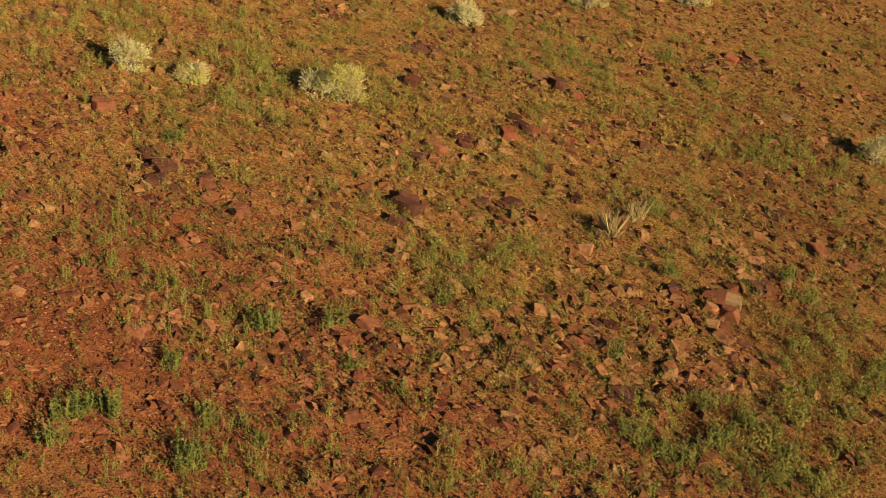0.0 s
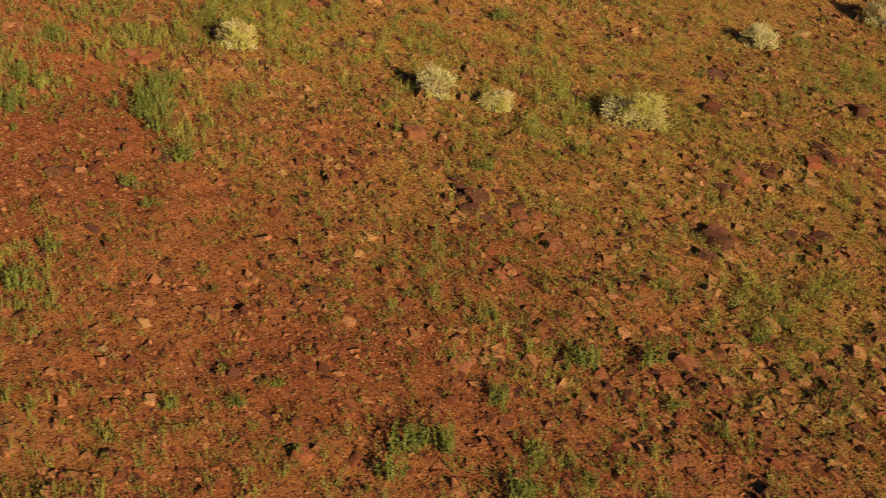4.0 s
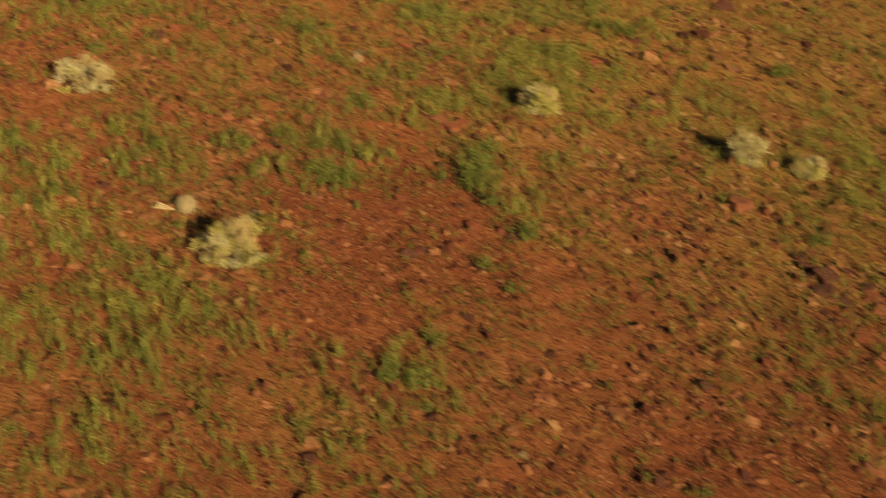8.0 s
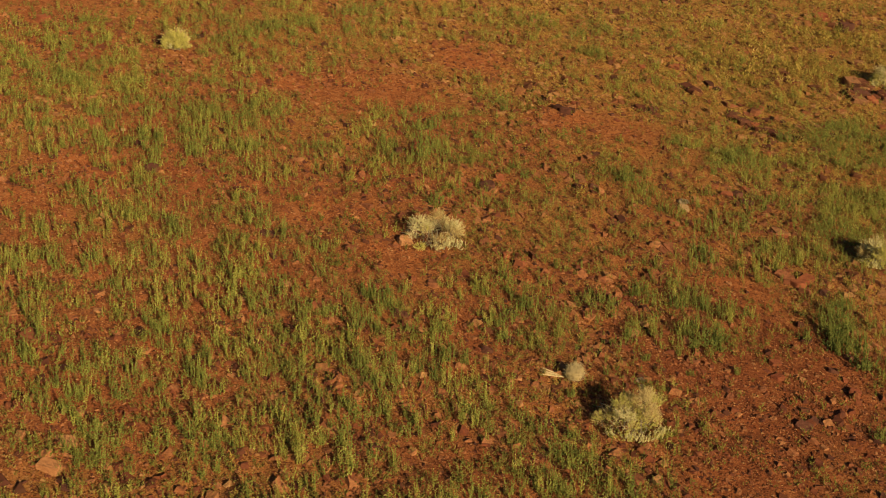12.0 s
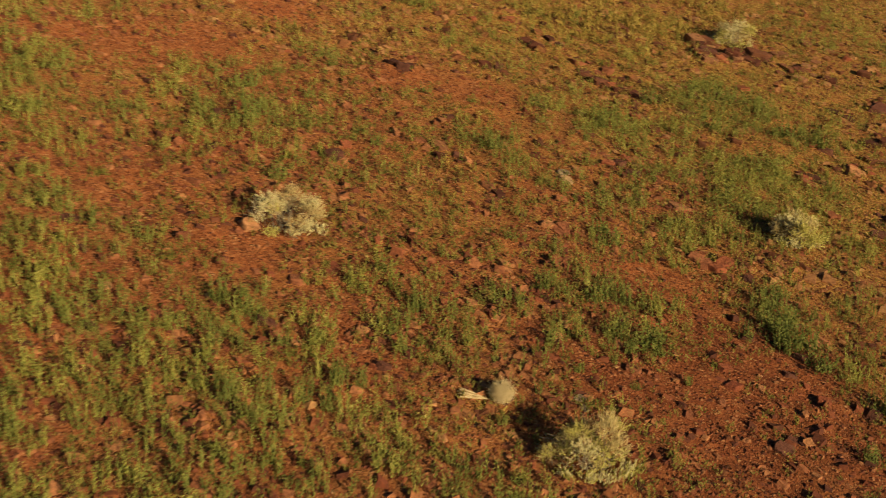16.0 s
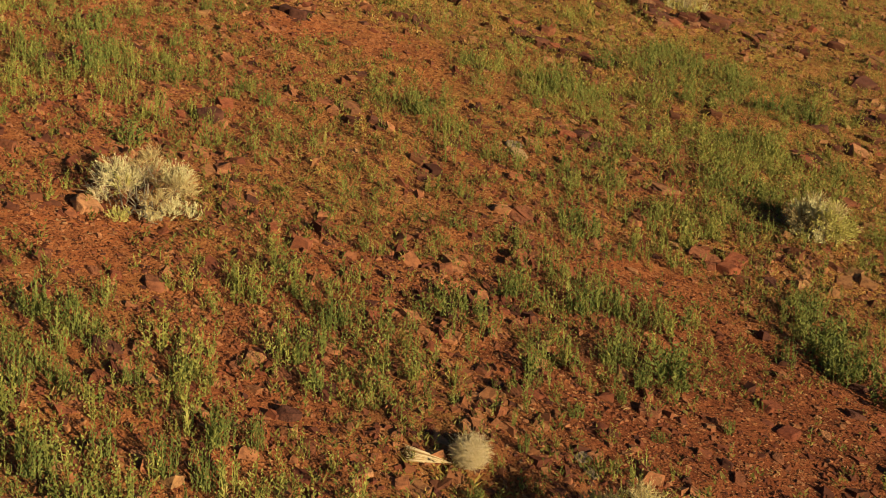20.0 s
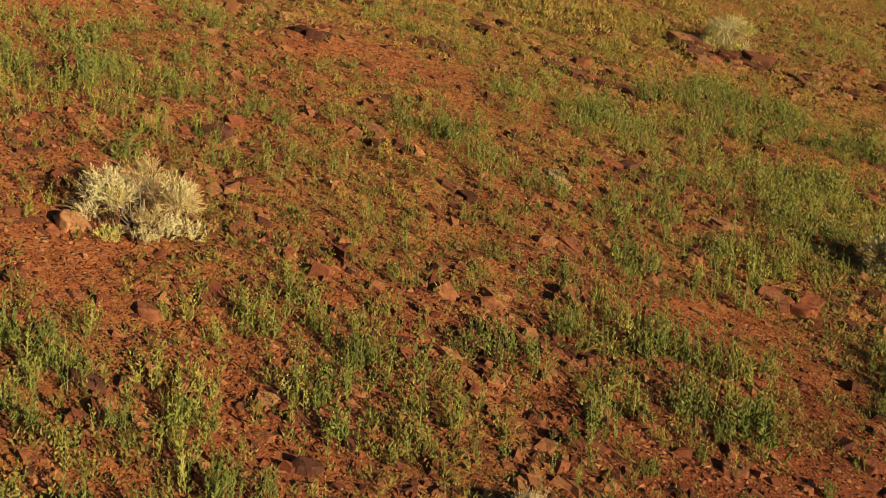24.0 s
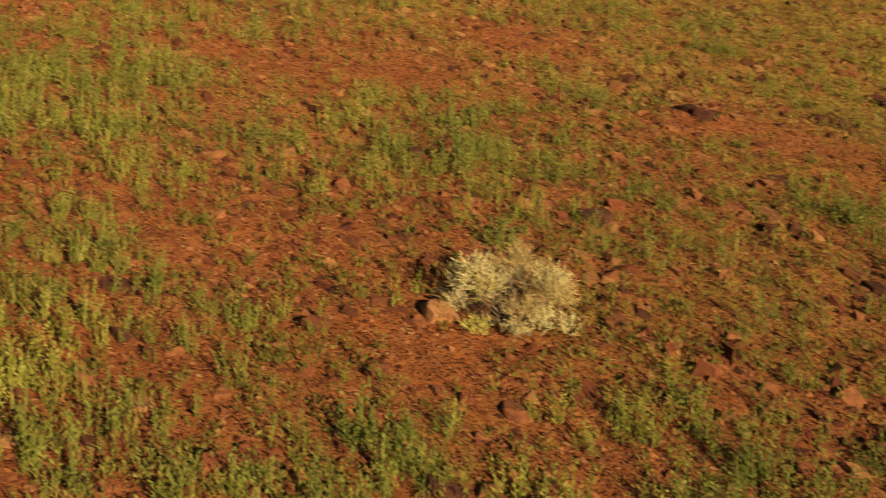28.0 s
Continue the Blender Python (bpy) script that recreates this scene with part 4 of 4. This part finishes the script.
for name, kinds, count, size, material, label, what in (
    ("outer_rubble", PEBBLES, 8000, 0.085, RUBBLE, "rust-coloured stones scattered on the lower slope", "stones"),
    ("outer_gravel", GRIT, 9000, 0.05, RUBBLE, "sharp red stone chips on the lower slope", "gravel"),
    ("outer_sprigs", SPRIG, 5000, 0.17, OLIVE, "sparse olive sprigs on the lower slope", "weeds"),
    ("outer_weeds", TALL, 600, 0.22, GREEN, "yellow-green weeds on the lower slope", "weeds"),
):
    where = beyond(count, 69 + count)
    tagged(strewn(name, kinds, where, size * rng.uniform(0.4, 1.3, len(where)), 70, material, lie=material is RUBBLE, sink=0.05), label, what, kind="stuff")


def clump_parts(seed):
    """A bushy weed one metre wide and high: many stems from one root, dense small leaves."""
    r = np.random.default_rng(seed)
    stems, leaves = [], []
    for _ in range(20):
        a, lean = r.uniform(0, 2 * np.pi), r.random() ** 0.6
        foot = np.array([np.cos(a), np.sin(a), 0]) * 0.42 * lean
        top = foot * 1.15 + np.array([r.uniform(-0.1, 0.1), r.uniform(-0.1, 0.1), r.uniform(0.3, 1.05)])
        stems.append(blade(foot, unit(top - foot), unit(np.array([-np.sin(a), np.cos(a), 0.0])), np.linalg.norm(top - foot), 0.02))
        for k in range(18):
            s = 0.12 + 0.88 * (k + r.random()) / 18
            b = r.uniform(0, 2 * np.pi)
            way = unit(np.array([np.cos(b), np.sin(b), r.uniform(0.5, 2.0)]))
            leaves.append(blade(foot + (top - foot) * s, way, unit(np.cross(way, r.normal(size=3))), r.uniform(0.08, 0.15), r.uniform(0.032, 0.052)))
    return mesh_of("stems", *gathered(stems), DEEP), mesh_of("leaves", *gathered(leaves), SHADY)


CLUMPS = [clump_parts(s) for s in range(6)]
sprout = random.Random(5)


def weed_clump(x, y, wide, high):
    ob = new("weed_clump")
    ob.matrix_basis = upright(x, y, sprout.uniform(0, 360), (min(wide, 0.42), min(wide, 0.42), min(high, 0.32)), 0.01)
    stems, leaves = CLUMPS[sprout.randrange(6)]
    part("stalk", stems, ob, kind="stuff")
    part("foliage", leaves, ob, kind="stuff")
    return tagged(ob, "bushy dark green weed growing from red stony soil", "weed", "weed clumps on the hillside")


weed_clump(-3.93, 0.94, 0.61, 0.42)
weed_clump(-3.11, -0.46, 0.40, 0.25)
weed_clump(-4.24, 2.20, 0.36, 0.27)
weed_clump(-3.48, 3.87, 0.23, 0.21)
weed_clump(-3.50, 2.47, 0.21, 0.18)
weed_clump(-2.33, 1.43, 0.20, 0.22)
weed_clump(-2.09, 3.81, 0.23, 0.13)
weed_clump(-0.93, 2.41, 0.35, 0.26)
weed_clump(-1.42, 3.98, 0.16, 0.13)
weed_clump(-2.63, 1.80, 0.17, 0.14)
weed_clump(1.14, 6.16, 0.44, 0.29)
weed_clump(0.44, 4.36, 0.26, 0.30)
weed_clump(3.20, 6.35, 0.60, 0.37)
weed_clump(3.71, 6.25, 0.60, 0.37)
weed_clump(-0.56, 4.49, 0.23, 0.20)
weed_clump(0.74, 0.44, 0.31, 0.36)
weed_clump(3.79, 4.84, 0.28, 0.21)
weed_clump(0.61, 0.71, 0.31, 0.26)
weed_clump(-1.53, -2.01, 0.19, 0.19)
weed_clump(-1.83, -3.86, 0.16, 0.22)
weed_clump(-2.08, -4.15, 0.18, 0.19)
weed_clump(-1.44, -4.46, 0.20, 0.23)
weed_clump(-1.08, -2.61, 0.20, 0.24)
weed_clump(-1.22, -3.20, 0.13, 0.17)
weed_clump(-0.08, -1.86, 0.13, 0.15)
weed_clump(0.71, -1.20, 0.31, 0.36)
weed_clump(0.99, -1.01, 0.21, 0.34)
weed_clump(0.13, -1.35, 0.20, 0.27)
weed_clump(2.71, -0.68, 0.43, 0.48)
weed_clump(2.68, 0.02, 0.30, 0.35)
weed_clump(2.82, -0.90, 0.28, 0.28)
weed_clump(1.39, -1.80, 0.26, 0.26)
weed_clump(1.02, -1.63, 0.15, 0.22)
weed_clump(3.06, -0.65, 0.29, 0.43)
weed_clump(0.63, -2.90, 0.15, 0.12)
weed_clump(0.30, -3.55, 0.11, 0.15)
weed_clump(1.70, -2.44, 0.12, 0.14)
weed_clump(1.20, -2.84, 0.14, 0.10)
weed_clump(1.11, -2.19, 0.17, 0.17)
weed_clump(1.44, -2.03, 0.21, 0.17)
weed_clump(2.35, -0.82, 0.19, 0.24)
weed_clump(-2.85, -3.63, 0.23, 0.34)
weed_clump(-2.59, -3.62, 0.19, 0.30)
weed_clump(-2.65, -4.47, 0.21, 0.31)
weed_clump(-2.41, -4.39, 0.17, 0.24)
weed_clump(-2.01, -4.91, 0.19, 0.26)
weed_clump(-1.67, -4.89, 0.19, 0.29)
weed_clump(-1.45, -4.88, 0.16, 0.26)
weed_clump(-2.27, -5.28, 0.19, 0.28)
weed_clump(-1.27, -4.37, 0.13, 0.24)
weed_clump(0.01, -4.14, 0.14, 0.14)
weed_clump(2.81, -0.34, 0.76, 0.51)
weed_clump(3.78, -1.68, 0.47, 0.31)
weed_clump(3.94, -3.08, 0.29, 0.18)
weed_clump(3.50, -2.72, 0.30, 0.23)
weed_clump(9.52, -3.47, 0.46, 0.40)
weed_clump(10.27, -2.94, 0.41, 0.30)
weed_clump(8.14, -5.83, 0.65, 0.65)
weed_clump(8.09, -6.45, 0.40, 0.40)
weed_clump(9.35, -5.92, 0.46, 0.55)
weed_clump(9.91, -5.51, 0.29, 0.24)
weed_clump(8.81, -4.68, 0.25, 0.25)
weed_clump(10.60, -3.61, 0.33, 0.23)
weed_clump(8.47, -5.74, 0.29, 0.35)
weed_clump(7.39, 0.68, 0.41, 0.25)
weed_clump(11.48, -1.58, 0.32, 0.29)
weed_clump(6.48, 6.64, 0.53, 0.26)
weed_clump(6.58, -5.64, 0.24, 0.15)
weed_clump(5.80, -6.60, 0.24, 0.24)
weed_clump(6.40, -6.24, 0.18, 0.21)
weed_clump(2.75, -0.80, 0.47, 0.47)
weed_clump(3.16, -1.14, 0.46, 0.38)
weed_clump(3.79, -1.80, 0.52, 0.33)
weed_clump(3.54, -5.62, 0.42, 0.55)
weed_clump(3.45, -4.72, 0.32, 0.25)
weed_clump(1.29, -2.01, 0.45, 0.38)
weed_clump(6.41, 6.48, 0.72, 0.41)
weed_clump(3.25, -5.70, 0.30, 0.36)
weed_clump(14.80, -2.97, 0.41, 0.41)
weed_clump(15.18, -2.48, 0.35, 0.35)
weed_clump(16.99, -0.70, 0.54, 0.46)
weed_clump(13.65, -1.75, 0.32, 0.43)
weed_clump(15.85, -0.72, 0.31, 0.31)
weed_clump(15.67, -2.86, 0.34, 0.34)
weed_clump(14.19, -3.40, 0.33, 0.30)
weed_clump(14.43, 0.97, 0.49, 0.37)
weed_clump(9.54, -3.33, 0.43, 0.30)
weed_clump(9.39, -6.15, 0.40, 0.54)
weed_clump(8.39, -5.64, 0.30, 0.30)
weed_clump(8.12, -6.04, 0.47, 0.53)
weed_clump(16.28, 1.94, 0.52, 0.43)
weed_clump(16.57, -1.45, 0.37, 0.37)
weed_clump(14.72, -2.43, 0.28, 0.28)
weed_clump(8.73, -4.53, 0.25, 0.22)
weed_clump(17.35, 0.05, 0.48, 0.48)


# ---- sagebrush ----
def twigs(r, centre, reach, count, length, width, up=0.35, root=(0, 0, -0.1), wild=0.6):
    """Slim shoots that fan out over a lobe of a bush."""
    out = []
    for _ in range(count):
        d = unit(r.normal(size=3) + np.array([0, 0, 0.35]))
        p = centre + d * reach * r.uniform(0.45, 1.0) ** 0.6
        way = unit(0.35 * d + 0.4 * unit(p - np.array(root)) + np.array([0, 0, up]) + wild * r.normal(size=3))
        out.append(blade(p, way, unit(np.cross(way, d + 0.45 * r.normal(size=3))), length * r.uniform(0.5, 1.3), width * r.uniform(0.7, 1.3), 0.05))
    out = [b for b in out if b[0][2] > -0.02]
    return gathered(out)


def bough(foot, top, thick, r):
    """A crooked woody stem, tapered, six steps long and five-sided."""
    foot, top = np.array(foot, float), np.array(top, float)
    vs, fs = [], []
    kink = r.normal(size=(7, 3)) * 0.03
    kink[0] = 0
    for k in range(7):
        c = foot + (top - foot) * (k / 6) + kink[k]
        rad = thick * (1 - 0.75 * k / 6)
        for s in range(5):
            a = 2 * np.pi * s / 5
            vs.append(c + rad * np.array([np.cos(a), np.sin(a), 0.0]))
    for k in range(6):
        for s in range(5):
            fs.append((k * 5 + s, k * 5 + (s + 1) % 5, k * 5 + 5 + (s + 1) % 5, k * 5 + 5 + s))
    return np.array(vs), np.array(fs)


def plumes(r, tips, ways, leaves, length, leaf, width):
    """Leafy branchlets: small leaves set all along short twigs that start at the tips and run their ways."""
    out = []
    for tip, way in zip(tips, ways):
        axis = unit(way)
        side = unit(np.cross(axis, r.normal(size=3)))
        other = np.cross(axis, side)
        reach = length * r.uniform(0.6, 1.3)
        for k in range(leaves):
            a, along = 2.4 * k + r.uniform(-0.4, 0.4), (k + r.random()) / leaves
            round_about = np.cos(a) * side + np.sin(a) * other
            d = unit(axis * r.uniform(0.7, 1.5) + round_about * (1.0 - 0.55 * along))
            out.append(blade(tip + axis * reach * along, d, unit(np.cross(d, round_about + 0.5 * r.normal(size=3))), leaf * r.uniform(0.6, 1.25), width * r.uniform(0.7, 1.3), 0.04))
    return gathered(out)


def sagebrush(x, y, wide, high, lobes, seed, label, young=0.25, straw=0.2, turn=0.0):
    """A ragged desert shrub: crooked stems fan out of one root, each with a crown of pale leafy branchlets; near the path, a bare gap opens on one side."""
    r = np.random.default_rng(seed)
    near = seed < 3
    fine = 1.0 if near else 1.6
    ob = new("sagebrush")
    ob.matrix_basis = upright(x, y, turn, (1, 1, 1), 0.03)
    root = np.array([0.0, 0.0, -0.15 * high])
    lobes = lobes + 9
    for k in range(lobes):
        a = 2.4 * k + r.uniform(-0.4, 0.4)
        out = math.sqrt((k + 0.4) / lobes) * r.uniform(0.75, 1.05)
        if near and 0.2 < out < 0.8 and abs((a + 1.25 + math.pi) % (2 * math.pi) - math.pi) < 0.5:
            continue
        reach = wide * r.uniform(0.06, 0.135)
        c = np.array([np.cos(a) * out * (wide / 2 - reach * 0.5), np.sin(a) * out * (wide / 2 - reach * 0.5), (high - reach) * (1 - 0.4 * out**3) * r.uniform(0.45, 1.2) + 0.02])
        part("stem", mesh_of("stem", *bough((r.uniform(-0.04, 0.04), r.uniform(-0.04, 0.04), -0.03), c, 0.009 + 0.006 * r.random(), r), TWIG), ob, "grey crooked woody stem")
        east, low = np.cos(a) * out > 0.2, c[2] < 0.45 * high
        pick = r.random()
        kind = YOUNG if pick < young * (2 if low else 0.6) else HAY if pick < young + straw * (2.2 if east else 0.25) else SAGE
        count = int((46 if near else 54) * (reach / (wide * 0.12)) ** 2) + 5
        d = r.normal(size=(count, 3)) + np.array([0, 0, 0.5])
        d /= np.linalg.norm(d, axis=1)[:, None]
        tips = c + d * reach * r.uniform(0.3, 0.9, (count, 1))
        ways = 1.0 * d + 0.6 * (tips - root) / np.linalg.norm(tips - root, axis=1)[:, None] + np.array([0, 0, 0.3]) + 0.45 * r.normal(size=(count, 3))
        above = tips[:, 2] > 0.0
        tips, ways = tips[above], ways[above]
        slim = 0.7 if kind is HAY else 1.0
        lobe = part("foliage", mesh_of("foliage", *plumes(r, tips, ways, 12 if near else 9, 0.08 * fine, 0.028 * fine / slim, 0.0068 * fine * slim), kind), ob, "pale leafy branchlets", "stuff")
        part("dry_tip", mesh_of("dry_tip", *twigs(r, c, reach * 1.1, 90 if near else 40, 0.085, 0.003 * fine, 0.5, wild=0.6), BLEACH if kind is SAGE else HAY), lobe, "bleached dry flower stalks", "stuff")
    # a skirt of fresh shoots round the foot, and a dead side away from the sun
    for k in range(9):
        a = -1.3 + 0.42 * (k - 4) + r.uniform(-0.3, 0.3)
        c = np.array([np.cos(a), np.sin(a), 0.0]) * wide * r.uniform(0.22, 0.44) + np.array([0, 0, r.uniform(0.02, 0.2) * high])
        count = 26 if near else 12
        tips = c + r.normal(size=(count, 3)) * np.array([0.05, 0.05, 0.03]) * wide
        tips[:, 2] = np.maximum(tips[:, 2], 0.0)
        ways = np.array([np.cos(a) * 0.4, np.sin(a) * 0.4, 1.0]) + 0.4 * r.normal(size=(count, 3))
        part("foliage", mesh_of("foliage", *plumes(r, tips, ways, 12 if near else 9, 0.06 * fine, 0.024 * fine, 0.006 * fine), YOUNG if r.random() < 0.35 + 0.5 * young else SAGE), ob, "yellow-green young shoots", "stuff")
    part("bare_twig", mesh_of("bare_twig", *twigs(r, np.array([-0.34 * wide, 0.16 * wide, high * 0.3]), wide * 0.24, 260, 0.13, 0.0045, 0.1, wild=0.5), TWIG), ob, "bare grey twigs", "stuff")
    return tagged(ob, label, "shrub", "sagebrush on the hillside")


sagebrush(-2.66, -1.70, 0.86, 0.43, 10, 1, "rounded pale grey-green sagebrush with straw-coloured dry tips", 0.1, 0.35)
sagebrush(0.86, -4.5, 0.84, 0.48, 9, 2, "spreading yellow-green sagebrush with dry straw side", 0.5, 0.75)
sagebrush(3.1, 2.0, 0.64, 0.33, 5, 3, "small olive and straw sagebrush among tall weeds", 0.45, 1.3)
sagebrush(9.25, 3.65, 1.22, 0.52, 11, 4, "wide pale sagebrush with yellow-green lower shoots", 0.4, 0.15)
sagebrush(6.22, 2.56, 0.46, 0.42, 5, 5, "small whitish sagebrush with bare twigs at its side", 0.15, 0.1)
sagebrush(7.14, 2.86, 0.44, 0.22, 5, 6, "low young sagebrush on stony ground", 0.7, 0.1)
sagebrush(10.92, 9.3, 0.74, 0.40, 7, 7, "pale sagebrush on the upper slope", 0.1, 0.1)
sagebrush(18.7, 8.1, 0.75, 0.42, 7, 8, "grey-green sagebrush at the stony slope's edge", 0.2, 0.1)
sagebrush(15.85, 14.93, 0.85, 0.5, 7, 9, "cream-coloured dry sagebrush on the upper slope", 0.0, 0.5)
sagebrush(13.40, 12.53, 0.9, 0.55, 9, 10, "large pale sagebrush on the upper slope", 0.1, 0.3)
sagebrush(-9.15, 2.15, 0.42, 0.22, 5, 11, "olive sagebrush in a field of green weeds", 1.0, 0.0)
sagebrush(2.55, 11.2, 0.80, 0.44, 8, 12, "pale green sagebrush between dark red rocks", 0.45, 0.2)


# ---- dry grass ----
def tuft(x, y, wide, high, count, seed, label, material, lean=1.0):
    """A bunch of dead grass that fans out of one root."""
    r = np.random.default_rng(seed)
    out = []
    for _ in range(count):
        a, k = r.uniform(0, 2 * np.pi), r.random() ** 0.6 * lean
        way = unit(np.array([np.cos(a) * k, np.sin(a) * k, 1.05 - 0.7 * k]))
        out.append(blade(r.normal(size=3) * np.array([0.12 * wide, 0.12 * wide, 0.0]), way, unit(np.cross(way, r.normal(size=3))), r.uniform(0.5, 1.0) * (high if k < 0.5 else wide * 0.6), 0.011, 0.06))
    ob = new("grass_tuft")
    ob.matrix_basis = upright(x, y, 0, (1, 1, 1), 0.01)
    half = len(out) // 3
    part("blade", mesh_of("blade", *gathered(out[half:]), material), ob, kind="stuff")
    part("dead_blade", mesh_of("dead_blade", *gathered(out[:half]), HAY), ob, "bleached broken blades", "stuff")
    return tagged(ob, label, "grass tuft", "dry grass tufts")


def tangle(r, centre, reach, count, length, width):
    """Fine curled strands, two bent pieces each, that lie along the skin of a ball and a little way into it."""
    out = []
    for _ in range(count):
        d = unit(r.normal(size=3) + np.array([0, 0, 0.3]))
        at = centre + d * reach * np.array([1, 1, 0.85]) * r.uniform(0.3, 1.1) ** 0.5
        way = unit(np.cross(d, r.normal(size=3)) + 0.15 * d + np.array([0.2, 0, 0.25]))
        bent = unit(way - 0.4 * d + 0.4 * r.normal(size=3))
        side, long = unit(np.cross(way, d)), length * r.uniform(0.5, 1.2)
        out.append(blade(at, way, side, long * 0.5, width))
        out.append(blade(at + way * long * 0.45, bent, unit(np.cross(bent, d)), long * 0.5, width * 0.8))
    return gathered([b for b in out if b[0][2] > 0])


def grass_ball(x, y, wide, high):
    """A tangle of fine dead grass, rounder than tall, on a few stiff stems."""
    r = np.random.default_rng(77)
    ob = new("grass_tuft")
    ob.matrix_basis = upright(x, y, 0, (1, 1, 1), 0.01)
    c = np.array([0, 0, high * 0.42])
    part("blade", mesh_of("blade", *tangle(r, c, wide * 0.39, 3800, 0.085, 0.0024), BLEACH), ob, kind="stuff")
    part("dead_blade", mesh_of("dead_blade", *tangle(r, c, wide * 0.36, 2400, 0.095, 0.0022), HAY), ob, "straw-coloured fine blades", "stuff")
    part("stalk", mesh_of("stalk", *twigs(r, c, wide * 0.34, 150, 0.09, 0.0022, 0.3, wild=0.9), HAY), ob, "thin brown stalks", "stuff")
    return tagged(ob, "round ball of dry straw grass on red soil", "grass tuft", "dry grass tufts")


grass_ball(-0.04, -3.84, 0.29, 0.24)
tuft(13.64, 1.75, 0.4, 0.56, 170, 2, "upright yellow bunch of dry grass beside a flat rock", HAY, 0.75)
tuft(14.04, 2.55, 0.36, 0.42, 190, 3, "upright yellow bunch of dry grass behind stones", HAY, 0.85)


def bundle(x, y, turn):
    """White dead stalks lying in a fan, bound by their root."""
    r = np.random.default_rng(9)
    ob = new("dead_stalks")
    ob.matrix_basis = lying(x, y, turn, (1, 1, 1), -0.03)
    top, low = [], []
    for k in range(460):
        a = r.uniform(-0.3, 0.3)
        way = unit(np.array([-np.cos(a), np.sin(a), r.uniform(0.0, 0.22) * (1 - 2.2 * abs(a))]))
        (top if k % 3 else low).append(blade((0.13, 0, 0.0), way, unit(np.cross(way, (0.1, 0.3, 1))), r.uniform(0.2, 0.33), 0.007, 0.02))
    part("stalk", mesh_of("stalk", *gathered(top), BLEACH), ob, kind="stuff")
    part("husk", mesh_of("husk", *gathered(low), STRAW), ob, "straw-coloured husks", "stuff")
    return tagged(ob, "fan of bleached white dead stalks lying on soil", "dead plant")


bundle(-0.27, -3.88, 10)
